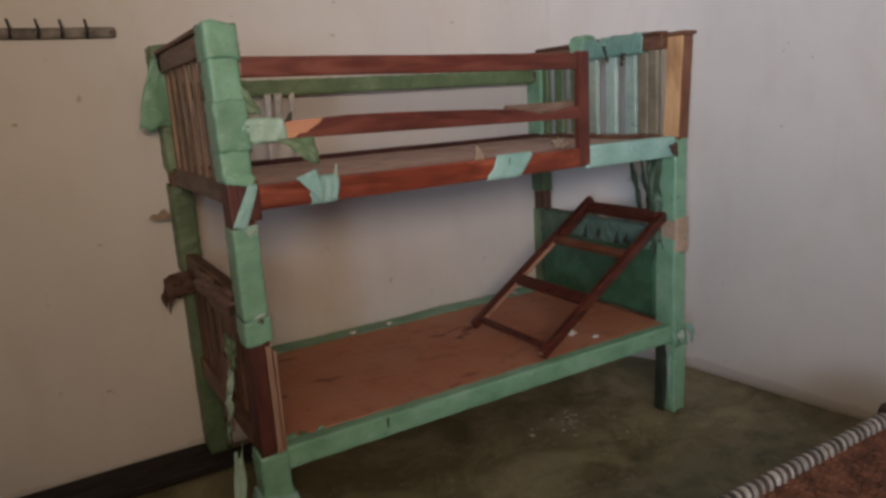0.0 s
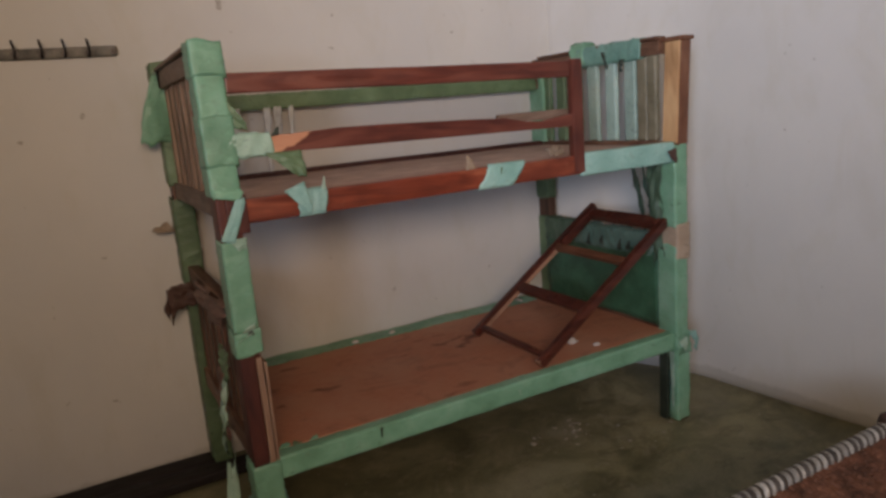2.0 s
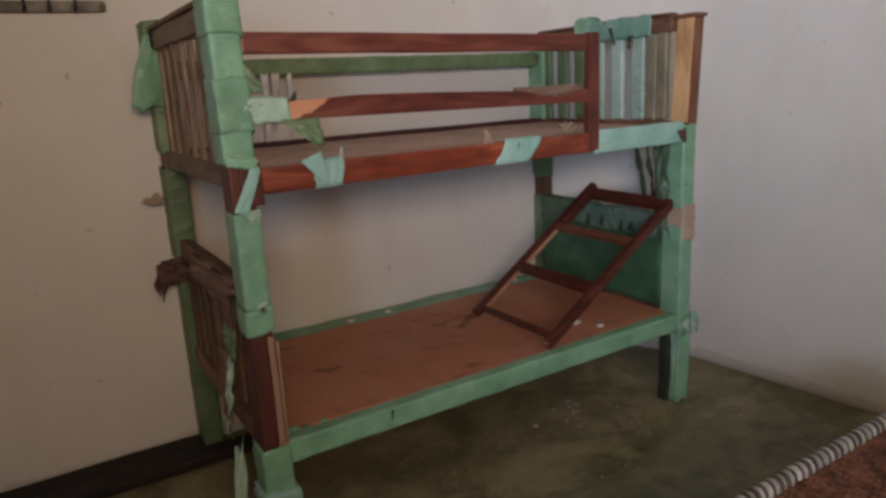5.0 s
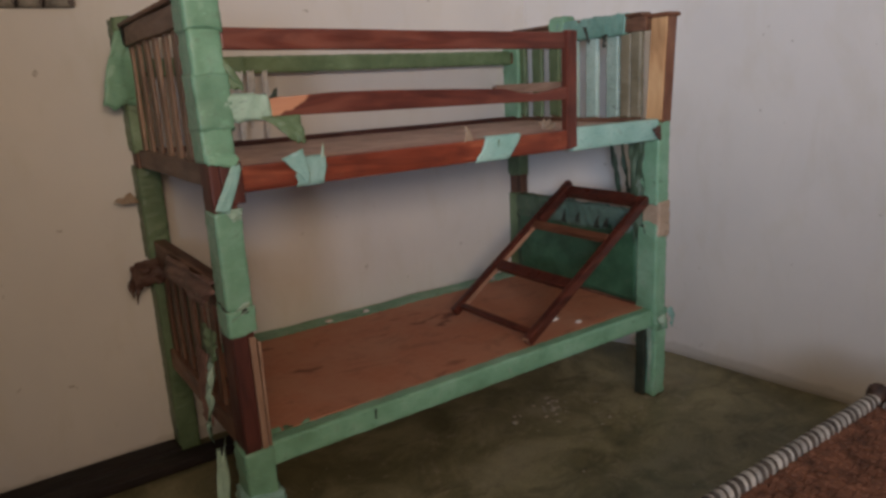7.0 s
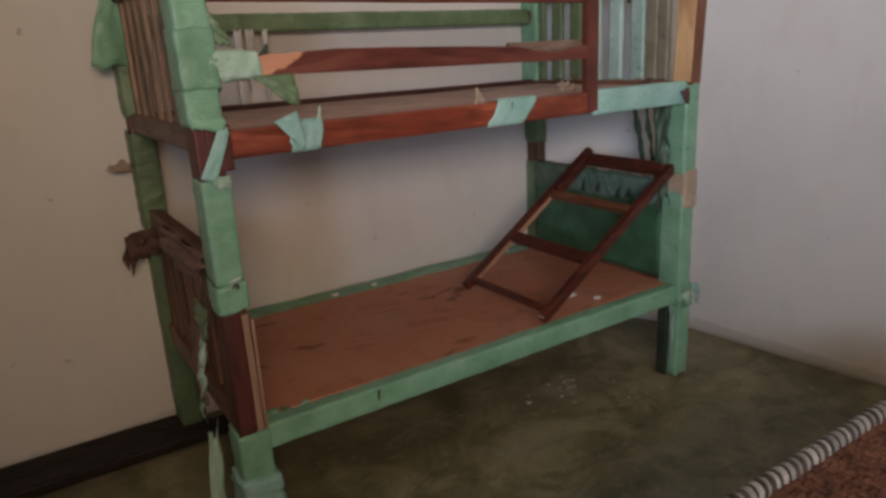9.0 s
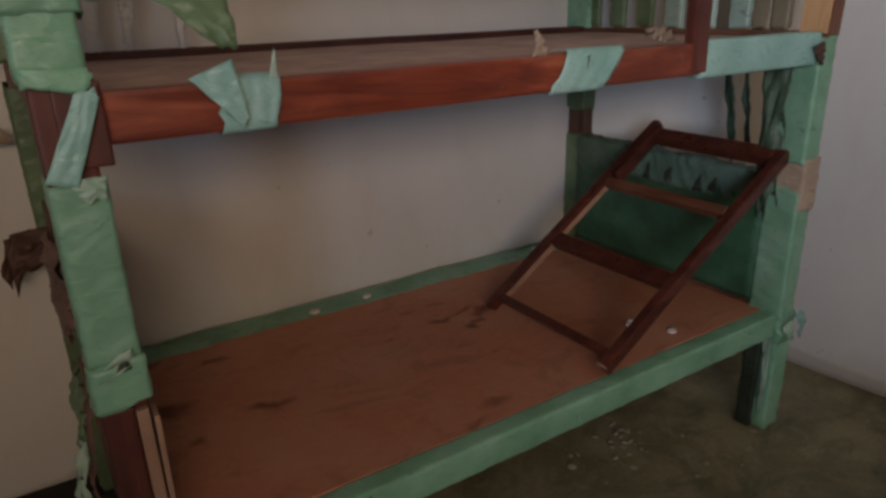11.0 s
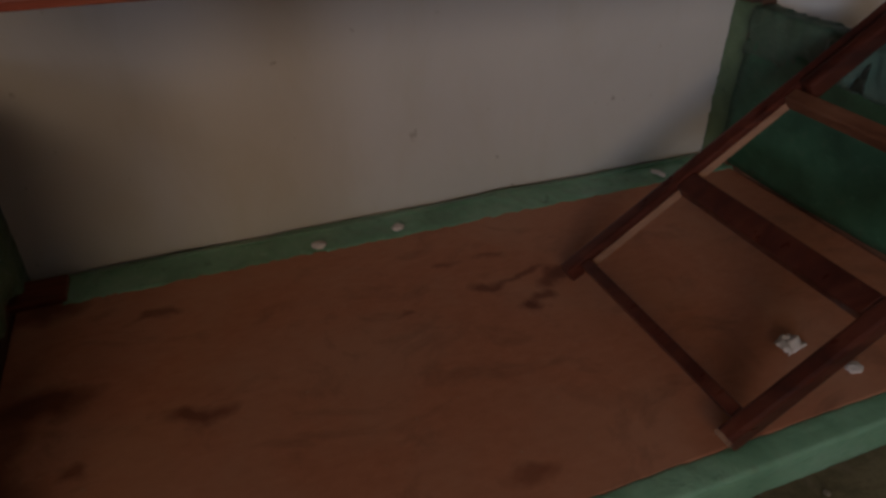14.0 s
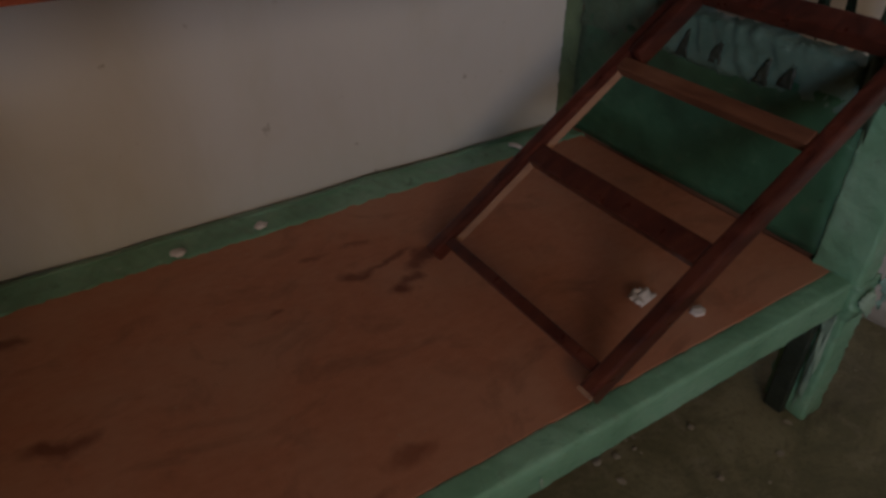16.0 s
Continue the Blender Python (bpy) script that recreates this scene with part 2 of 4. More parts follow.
    bump(t, b, fibre, 0.2, 0.001)
    return m


board_mat = board_material()
dusty_mat = plain("thick_dust_on_board", (0.46, 0.31, 0.25), 0.8, 0.28, 7.0)


def plaster(name, base, warm):
    m, t, b = material(name, 0.75, 0.25)
    v = coords(t)
    patch = noise_tex(t, v, 1.3, 5, 0.6)
    c = ramp(t, patch, [(0.32, base), (0.68, warm)])
    smear = noise_tex(t, coords(t, (1, 1, 0.45)), 4.5, 6, 0.65, 0.5)
    c = mix(t, ramp(t, smear, [(0.50, (0.0,)), (0.74, (0.3,))]), c, (warm[0] * 0.78, warm[1] * 0.74, warm[2] * 0.60))
    spot = noise_tex(t, v, 17.0, 3, 0.5)
    c = mix(t, ramp(t, spot, [(0.72, (0.0,)), (0.78, (0.6,))]), c, (0.22, 0.17, 0.12))
    # ragged damp mark along the foot of the wall
    co = t.nodes.new("ShaderNodeTexCoord")
    sep = t.nodes.new("ShaderNodeSeparateXYZ")
    t.links.new(co.outputs["Object"], sep.inputs[0])
    a = t.nodes.new("ShaderNodeMath")
    a.operation = "MULTIPLY_ADD"
    t.links.new(noise_tex(t, v, 5.0, 6, 0.7), a.inputs[0])
    a.inputs[1].default_value = -0.09
    t.links.new(sep.outputs[2], a.inputs[2])
    c = mix(t, ramp(t, a.outputs[0], [(0.0, (0.28,)), (0.02, (0.0,))]), c, (0.18, 0.15, 0.095))
    t.links.new(c, b.inputs["Base Color"])
    rough = noise_tex(t, v, 55.0, 5, 0.6)
    low = noise_tex(t, v, 7.0, 3, 0.5)
    bump(t, b, mix(t, 0.6, rough, low), 0.22, 0.004)
    return m


plaster_mat = plaster("old_white_plaster", (0.60, 0.57, 0.535), (0.66, 0.62, 0.57))


def concrete():
    m, t, b = material("worn_concrete", 0.55, 0.4)
    v = coords(t)
    big = noise_tex(t, v, 3.0, 7, 0.66, 0.8)
    c = ramp(t, big, [(0.32, (0.105, 0.096, 0.049)), (0.48, (0.185, 0.170, 0.092)), (0.66, (0.30, 0.272, 0.160))])
    pale = noise_tex(t, v, 7.5, 7, 0.72, 1.2)
    c = mix(t, ramp(t, pale, [(0.54, (0.0,)), (0.70, (0.6,))]), c, (0.34, 0.30, 0.21))
    dark = noise_tex(t, coords(t, (1.0, 1.6, 1.0)), 2.6, 6, 0.7, 1.5)
    c = mix(t, ramp(t, dark, [(0.52, (0.0,)), (0.68, (0.6,))]), c, (0.078, 0.064, 0.033))
    # scraped pale places
    near = t.nodes.new("ShaderNodeTexNoise")
    near.inputs["Scale"].default_value, near.inputs["Detail"].default_value = 6.0, 8
    t.links.new(v, near.inputs["Vector"])
    move = t.nodes.new("ShaderNodeVectorMath")
    move.operation = "MULTIPLY_ADD"
    t.links.new(near.outputs["Color"], move.inputs[0])
    move.inputs[1].default_value = (0.5, 0.35, 0)
    t.links.new(v, move.inputs[2])
    for x, y, rx, ry, k in ((1.50, 0.26, 0.16, 0.10, 0.75), (1.05, -0.04, 0.34, 0.15, 0.5), (2.2, 0.15, 0.30, 0.24, 0.4), (1.45, -0.38, 0.40, 0.10, 0.35)):
        off = t.nodes.new("ShaderNodeVectorMath")
        off.operation = "SUBTRACT"
        t.links.new(move.outputs[0], off.inputs[0])
        off.inputs[1].default_value = (x + 0.25, y + 0.175, 0)
        fit = t.nodes.new("ShaderNodeVectorMath")
        fit.operation = "MULTIPLY"
        t.links.new(off.outputs[0], fit.inputs[0])
        fit.inputs[1].default_value = (1 / rx, 1 / ry, 0)
        far = t.nodes.new("ShaderNodeVectorMath")
        far.operation = "LENGTH"
        t.links.new(fit.outputs[0], far.inputs[0])
        c = mix(t, ramp(t, far.outputs["Value"], [(0.3, (k,)), (1.0, (0.0,))]), c, (0.33, 0.30, 0.20))
    grit = noise_tex(t, v, 85.0, 4, 0.7)
    c = mix(t, ramp(t, grit, [(0.3, (0.35,)), (0.5, (0.0,))]), c, (0.06, 0.05, 0.035))
    t.links.new(c, b.inputs["Base Color"])
    t.links.new(ramp(t, big, [(0.3, (0.42,)), (0.7, (0.7,))]), b.inputs["Roughness"])
    bump(t, b, mix(t, 0.5, grit, pale), 0.3, 0.003)
    return m


concrete_mat = concrete()


ceiling_mat = plain("ceiling_paint", (0.60, 0.57, 0.52), 0.85, 0.08, 3.0)
paper_mat = plain("white_paper", (0.62, 0.56, 0.52), 0.7, 0.15, 30.0)
flake_mat = plain("plaster_flake", (0.34, 0.30, 0.235), 0.8, 0.3, 25.0)
hook_metal = plain("dark_steel", (0.05, 0.042, 0.04), 0.45, 0.4, 40.0, 0.7)
hook_board = plain("weathered_grey_board", (0.15, 0.135, 0.115), 0.7, 0.75, 16.0)
rope_white = plain("white_rope", (0.58, 0.55, 0.50), 0.85, 0.35, 60.0, 0.0, 0.45)
rope_dark = plain("grey_rope", (0.10, 0.085, 0.072), 0.85, 0.35, 60.0, 0.0, 0.4)
cot_wood = wood("cot_wood", (0.03, 0.017, 0.012), (0.075, 0.04, 0.028), (0.13, 0.075, 0.05), axis="x", rough=0.6)
web_mat = plain("brown_woven_twine", (0.165, 0.072, 0.042), 0.9, 0.65, 16.0)


# ---- mesh helpers ----
def box_bm(x0, x1, y0, y1, z0, z1, bevel=0.004, bm=None):
    bm = bm or bmesh.new()
    made = bmesh.ops.create_cube(bm, size=1)["verts"]
    for v in made:
        v.co = Vector((x0 + (v.co.x + 0.5) * (x1 - x0), y0 + (v.co.y + 0.5) * (y1 - y0), z0 + (v.co.z + 0.5) * (z1 - z0)))
    if bevel:
        edges = list({e for v in made for e in v.link_edges})
        bmesh.ops.bevel(bm, geom=edges, offset=bevel, segments=2, affect="EDGES", profile=0.6)
    return bm


def plank_bm(x0, x1, y0, y1, z0, z1, seed=0, amount=0.0025, bevel=0.005, cuts=10):
    """A sawn board, a little uneven along its longest side."""
    bm = box_bm(x0, x1, y0, y1, z0, z1, bevel)
    size = (x1 - x0, y1 - y0, z1 - z0)
    a = max(range(3), key=lambda i: size[i])
    low = (x0, y0, z0)[a]
    for k in range(1, cuts):
        at = Vector((0, 0, 0))
        at[a] = low + size[a] * k / cuts
        way = Vector((0, 0, 0))
        way[a] = 1
        bmesh.ops.bisect_plane(bm, geom=bm.verts[:] + bm.edges[:] + bm.faces[:], plane_co=at, plane_no=way)
    for v in bm.verts:
        q = noise.noise_vector(Vector((v.co.x * 3 + seed * 7.3, v.co.y * 3, v.co.z * 3))) * amount
        q[a] = 0
        v.co += q
    return bm


def wrap_bm(axis, a0, a1, u0, u1, v0, v1, seed=0, thick=0.004, band=0.055, crease=0.0035, step=0.008):
    """Film wound round a bar: axis, its ends, and the bar's section in the two other directions (in x, y, z order)."""
    rnd = random.Random(seed)
    bm = bmesh.new()
    r = min(0.007, (u1 - u0) * 0.3, (v1 - v0) * 0.3)
    ring = []
    for cu, cv, s in ((u1 - r, v1 - r, 0), (u0 + r, v1 - r, 90), (u0 + r, v0 + r, 180), (u1 - r, v0 + r, 270)):
        for k in range(4):
            ang = radians(s + k * 30)
            ring.append((cu + r * math.cos(ang), cv + r * math.sin(ang), math.cos(ang), math.sin(ang)))
    pts = []
    for i, p in enumerate(ring):
        pts.append(p)
        q = ring[(i + 1) % len(ring)]
        d = math.hypot(q[0] - p[0], q[1] - p[1])
        n = int(d / 0.016)
        for k in range(1, n + 1):
            f = k / (n + 1)
            pts.append(tuple(p[j] + (q[j] - p[j]) * f for j in range(4)))
    n = len(pts)
    rings = max(4, int((a1 - a0) / step))
    rows = []
    slope = rnd.uniform(0.25, 0.5) * rnd.choice((-1, 1))
    for i in range(rings + 1):
        f = i / rings
        row = []
        for k, (u, v, nu, nv) in enumerate(pts):
            a = a0 + (a1 - a0) * f
            edge = noise.noise(Vector((u * 22, v * 22, seed * 3.1 + (0 if f < 0.5 else 9)))) * 0.016
            a += edge * (max(0, 1 - f * 5) + max(0, f * 5 - 4))
            lap = ((a + slope * (u + v)) / band + seed * 0.37) % 1.0
            lap += 0.25 * noise.noise(Vector((u * 20, v * 20, a * 3 + seed)))
            off = 0.6 * thick * (0.6 + 0.9 * max(0.0, min(1.0, lap)) ** 2)
            off += crease * 0.4 * noise.noise(Vector((u * 20 + seed, v * 20, a * 12)))
            fold = 1 - min(1.0, 6 * abs(noise.noise(Vector((u * 8, v * 8 + seed, a * 26 + (u - v) * 17)))))
            ply = 1 - min(1.0, 7 * abs(noise.noise(Vector((u * 12 + seed, v * 12, a * 9 - (u + v) * 14)))))
            off += crease * (0.5 * fold + 0.35 * ply)
            co = (u + nu * off, v + nv * off)
            row.append(bm.verts.new({"x": (a, co[0], co[1]), "y": (co[0], a, co[1]), "z": (co[0], co[1], a)}[axis]))
        rows.append(row)
    for i in range(rings):
        for k in range(n):
            bm.faces.new((rows[i][k], rows[i][(k + 1) % n], rows[i + 1][(k + 1) % n], rows[i + 1][k]))
    bm.faces.new(rows[0][::-1])
    bm.faces.new(rows[-1])
    bmesh.ops.recalc_face_normals(bm, faces=bm.faces)
    for f in bm.faces:
        f.smooth = True
    return bm


def close_sheet(bm, grid, rear):
    """Joins two grids of vertices into a thin closed sheet."""
    nv, nu = len(grid) - 1, len(grid[0]) - 1
    for j in range(nv):
        for i in range(nu):
            bm.faces.new((grid[j][i], grid[j][i + 1], grid[j + 1][i + 1], grid[j + 1][i])).smooth = True
            bm.faces.new((rear[j][i], rear[j + 1][i], rear[j + 1][i + 1], rear[j][i + 1])).smooth = True
    for j in range(nv):
        bm.faces.new((grid[j][0], grid[j + 1][0], rear[j + 1][0], rear[j][0]))
        bm.faces.new((grid[j][nu], rear[j][nu], rear[j + 1][nu], grid[j + 1][nu]))
    for i in range(nu):
        bm.faces.new((grid[0][i], rear[0][i], rear[0][i + 1], grid[0][i + 1]))
        bm.faces.new((grid[nv][i], grid[nv][i + 1], rear[nv][i + 1], rear[nv][i]))


def sheet_bm(at, across, along, curl=(0, 0, 0), seed=0, ragged=0.12, taper=0.0, crease=0.006, nu=10, nv=16, thick=0.0012):
    """A torn strip of film: from at, across wide and along long, bowed by curl, its sides and end ragged."""
    at, across, along, curl = Vector(at), Vector(across), Vector(along), Vector(curl)
    out = across.cross(along).normalized()
    bm = bmesh.new()
    grid, rear = [], []
    for j in range(nv + 1):
        f = j / nv
        row, under = [], []
        for i in range(nu + 1):
            u = i / nu - 0.5
            side = 1 - taper * f + 0.7 * ragged * noise.noise(Vector((f * 3, seed * 4.7, 3 if u > 0 else 8)))
            end = f * (1 + ragged * (0.8 * noise.noise(Vector((u * 3, seed * 2.3, 1))) + 0.25 * noise.noise(Vector((u * 13, seed * 2.3, 5)))))
            p = at + across * (u * side + 0.5) + along * end + curl * (math.sin(f * 2.6) * (0.6 + 0.4 * math.cos(u * 3)))
            p += out * crease * (noise.noise(Vector((u * 4 + seed, f * 5, seed))) * 1.6 + noise.noise(Vector((u * 12, f * 12, seed + 2))) * 0.7)
            row.append(bm.verts.new(p))
            under.append(bm.verts.new(p - out * thick))
        grid.append(row)
        rear.append(under)
    close_sheet(bm, grid, rear)
    return bm


def extrude_bm(outline, y0, y1, bevel=0.004):
    """An outline in x and z, given thickness along y."""
    bm = bmesh.new()
    face = bm.faces.new([bm.verts.new((x, y0, z)) for x, z in outline])
    made = bmesh.ops.extrude_face_region(bm, geom=[face])["geom"]
    for v in made:
        if isinstance(v, bmesh.types.BMVert):
            v.co.y = y1
    bmesh.ops.recalc_face_normals(bm, faces=bm.faces)
    long_edges = [e for e in bm.edges if abs(e.verts[0].co.y - e.verts[1].co.y) < 1e-6]
    bmesh.ops.bevel(bm, geom=long_edges, offset=bevel, segments=2, affect="EDGES")
    return bm


def rod_bm(points, radius, sides=8, bm=None):
    bm = bm or bmesh.new()
    pts = [Vector(p) for p in points]
    rows = []
    for i, p in enumerate(pts):
        way = (pts[min(i + 1, len(pts) - 1)] - pts[max(i - 1, 0)]).normalized()
        side = way.cross(Vector((0.31, 0.17, 0.93))).normalized()
        up = side.cross(way)
        r = radius[i] if isinstance(radius, (list, tuple)) else radius
        rows.append([bm.verts.new(p + (side * math.cos(k * math.tau / sides) + up * math.sin(k * math.tau / sides)) * r) for k in range(sides)])
    for a, b in zip(rows, rows[1:]):
        for k in range(sides):
            bm.faces.new((a[k], a[(k + 1) % sides], b[(k + 1) % sides], b[k])).smooth = True
    bm.faces.new(rows[0][::-1])
    bm.faces.new(rows[-1])
    return bm


def mesh_from(bm, name, mat):
    data = bpy.data.meshes.new(name)
    bmesh.ops.recalc_face_normals(bm, faces=bm.faces)
    bm.to_mesh(data)
    bm.free()
    data.materials.append(mat)
    return data


BASE = {}
BED_DEPTH = 0.97


def thing(name, at, label, category, group=""):
    ob = new(name)
    ob.location = at
    BASE[ob.name] = Vector(at)
    return tagged(ob, label, category, group)


def part(name, bm, mat, parent, label=""):
    """One mesh under a thing or a part; bm is in world places."""
    base = BASE[parent.name]
    if base == BASE["bunk_bed"]:
        bm.transform(Matrix.Diagonal((1, BED_DEPTH, 1, 1)))
    bm.transform(Matrix.Translation(-base))
    ob = new(name, mesh_from(bm, name, mat))
    ob.parent = parent
    BASE[ob.name] = base
    return tagged(ob, label) if label else ob


def single(name, bm, mat, at, label, category, group="", kind=""):
    bm.transform(Matrix.Translation(-Vector(at)))
    ob = new(name, mesh_from(bm, name, mat))
    ob.location = at
    return tagged(ob, label, category, group, kind)


def setting(name, bm, mat, label, category):
    return single(name, bm, mat, (0, 0, 0), label, category, "", "structure")


# ---- the room ----
def right_x(y):
    """The side wall bends in towards the corner."""
    if y < 0.25:
        return 2.445 - 0.085 * (y - 0.25)
    f = (y - 0.25) / (YB - 0.25)
    return 2.445 - 0.375 * f ** 1.4


floor_bm = bmesh.new()
NX, NY = 70, 60
fv = [[floor_bm.verts.new((X0 - 0.2 + (3.3 - X0) * i / NX, Y0 - 0.2 + (YB + 0.5 - Y0) * j / NY,
                           0.004 * noise.noise(Vector((i * 0.35, j * 0.35, 2))) - 0.002)) for i in range(NX + 1)] for j in range(NY + 1)]
for j in range(NY):
    for i in range(NX):
        floor_bm.faces.new((fv[j][i], fv[j][i + 1], fv[j + 1][i + 1], fv[j + 1][i])).smooth = True
setting("floor", floor_bm, concrete_mat, "worn bare concrete floor with pale flaking patches", "floor")
setting("ceiling", box_bm(X0 - 0.2, 3.2, Y0 - 0.2, YB + 0.3, CEIL, CEIL + 0.15, 0), ceiling_mat, "plain painted ceiling", "ceiling")


def wavy_wall(along, depth_at, z0, z1, thick, bow, nu, nv):
    """A plastered wall with an uneven face and a plain back."""
    bm = bmesh.new()
    front, back = [], []
    for j in range(nv + 1):
        z = z0 + (z1 - z0) * j / nv
        rf, rb = [], []
        for i in range(nu + 1):
            s = along[0] + (along[1] - along[0]) * i / nu
            p, n = depth_at(s)
            w = bow * noise.noise(Vector((s * 1.3, z * 1.3, along[0]))) + bow * 0.25 * noise.noise(Vector((s * 6, z * 6, 4)))
            rf.append(bm.verts.new((p[0] + n[0] * w, p[1] + n[1] * w, z)))
            rb.append(bm.verts.new((p[0] - n[0] * thick, p[1] - n[1] * thick, z)))
        front.append(rf)
        back.append(rb)
    for j in range(nv):
        for i in range(nu):
            bm.faces.new((front[j][i], front[j][i + 1], front[j + 1][i + 1], front[j + 1][i])).smooth = True
            bm.faces.new((back[j][i + 1], back[j][i], back[j + 1][i], back[j + 1][i + 1]))
    for j in range(nv):
        bm.faces.new((front[j][0], front[j + 1][0], back[j + 1][0], back[j][0]))
        bm.faces.new((front[j][nu], back[j][nu], back[j + 1][nu], front[j + 1][nu]))
    for i in range(nu):
        bm.faces.new((front[0][i], back[0][i], back[0][i + 1], front[0][i + 1]))
        bm.faces.new((front[nv][i], front[nv][i + 1], back[nv][i + 1], back[nv][i]))
    return bm


setting("wall_north", wavy_wall((X0 - 0.2, 2.14), lambda s: ((s, YB - 0.015 * max(0.0, (s - 1.97) / 0.12) ** 2), (0, -1)), -0.02, CEIL + 0.02, 0.18, 0.004, 110, 60), plaster_mat,
        "off-white plastered wall with stains and damp foot", "wall")
setting("wall_east", wavy_wall((Y0 - 0.2, YB + 0.02), lambda s: ((right_x(s), s), (-1, 0)), -0.02, CEIL + 0.02, 0.2, 0.006, 100, 60), plaster_mat,
        "off-white plastered side wall, bending towards the corner", "wall")
setting("wall_west", box_bm(X0 - 0.2, X0, Y0 - 0.2, YB + 0.1, 0, CEIL, 0), plaster_mat, "off-white plastered wall", "wall")
wall_s = box_bm(X0, WIN_X0, Y0 - 0.2, Y0, 0, CEIL, 0)
box_bm(WIN_X1, FRONT_X0, Y0 - 0.2, Y0, 0, CEIL, 0, wall_s)
box_bm(FRONT_X1, 3.0, Y0 - 0.2, Y0, 0, CEIL, 0, wall_s)
for x0, x1, z0, z1 in ((WIN_X0, WIN_X1, WIN_Z0, WIN_Z1), (FRONT_X0, FRONT_X1, FRONT_Z0, FRONT_Z1)):
    box_bm(x0, x1, Y0 - 0.2, Y0, 0, z0, 0, wall_s)
    box_bm(x0, x1, Y0 - 0.2, Y0, z1, CEIL, 0, wall_s)
setting("wall_south", wall_s, plaster_mat, "off-white plastered wall with two window openings", "wall")

# ---- the bunk bed ----
L, D = 2.0, 1.06
bed = thing("bunk_bed", (1.0, 0.53, 0.0), "worn red wooden bunk bed partly wrapped in torn green film", "bunk bed")

# front left post
fl = part("post", plank_bm(0.008, 0.078, 0.0, 0.095, 0.02, 1.74, 1, bevel=0.006), maroon_z, bed, "red wooden corner post in green film")
part("tape_wrap", wrap_bm("z", 1.315, 1.735, 0.0, 0.083, -0.006, 0.100, 11, band=0.21, crease=0.0045), green_tape, fl, "creased green film")
part("tape_cap", wrap_bm("z", 1.665, 1.765, -0.006, 0.088, -0.010, 0.106, 12, thick=0.002, band=0.16, crease=0.006), green_tape, fl)
part("tape_wrap", wrap_bm("z", 1.40, 1.55, -0.004, 0.092, -0.009, 0.102, 10, thick=0.002, band=0.2, crease=0.005), green_tape, fl)
part("film_ruffle", sheet_bm((0.0, -0.014, 1.335), (0.085, -0.002, -0.004), (0.004, 0.0, -0.030), (0, -0.006, 0), 22, 0.4, 0.1, 0.004, 8, 6), green_tape, fl)
part("tape_wrap", wrap_bm("z", 0.885, 1.172, 0.006, 0.082, -0.004, 0.098, 13, thick=0.0025, crease=0.0028), green_tape, fl)
part("tape_band", wrap_bm("z", 0.800, 0.884, 0.005, 0.085, -0.008, 0.100, 14, thick=0.0035, crease=0.007), green_tape, fl)
part("film_tip", sheet_bm((0.02, -0.018, 0.878), (0.05, 0.0, 0.012), (0.012, -0.004, 0.022), (0, -0.006, 0), 17, 0.3, 0.6, 0.003, 6, 5), torn_tape, fl)
part("film_tip", sheet_bm((0.008, -0.019, 0.855), (0.03, 0.0, 0.012), (0.03, -0.002, 0.016), (0, -0.004, 0), 18, 0.3, 0.6, 0.003, 6, 5), torn_tape, fl)
# a dark sheet on the band paints the shaded notch
part("dark_notch", sheet_bm((0.040, -0.0175, 0.868), (0.024, 0.0, 0.003), (0.002, 0.0, 0.018), (0, 0, 0), 19, 0.3, 0.5, 0.001, 4, 4), gap_dark, fl)
part("foot_wrap", wrap_bm("z", 0.004, 0.425, 0.002, 0.092, -0.008, 0.100, 15, crease=0.006), green_tape, fl)
part("foot_wrap", wrap_bm("z", 0.10, 0.27, -0.004, 0.100, -0.022, 0.10, 16, thick=0.012, crease=0.012), cyan_tape, fl)
part("tape_strip", sheet_bm((0.004, -0.020, 1.180), (0.040, 0.0, -0.012), (0.055, 0.0, 0.125), (0, -0.004, 0), 3, 0.12, 0.25, 0.003), cyan_tape, fl, "pale twisted strip of film")
part("tape_tip", sheet_bm((0.03, -0.014, 1.18), (0.055, 0, 0.0), (0.004, 0.0, -0.035), (0, -0.006, 0), 4, 0.2, 0.5, 0.003), torn_tape, fl)
part("post_block", plank_bm(0.034, 0.098, -0.012, 0.06, 1.192, 1.312, 33, bevel=0.004), maroon_z, fl)
part("facing_board", plank_bm(0.058, 0.078, -0.012, 0.05, 0.425, 0.79, 2, bevel=0.003), tan_z, fl, "bare pale wood edge")
part("edge_strip", plank_bm(0.083, 0.092, -0.006, 0.05, 0.425, 0.77, 3, bevel=0.002), tan_z, fl)
part("front_board", plank_bm(0.010, 0.056, -0.010, 0.05, 0.425, 0.80, 5, bevel=0.003), maroon_z, fl)
part("hanging_strip", sheet_bm((-0.105, -0.01, 0.03), (0.055, 0.02, 0), (0.028, 0.03, 0.44), (-0.02, -0.012, 0), 5, 0.2, 0.35, nv=22), torn_tape, fl, "pale green strip of film hanging down")

# front right post
def lean_out(bm):
    """Tips what stands above the upper rail a little outwards."""
    for v in bm.verts:
        if v.co.z > 1.29:
            v.co.x += 0.010 + 0.050 * (v.co.z - 1.29)
            v.co.y -= 0.014
    return bm


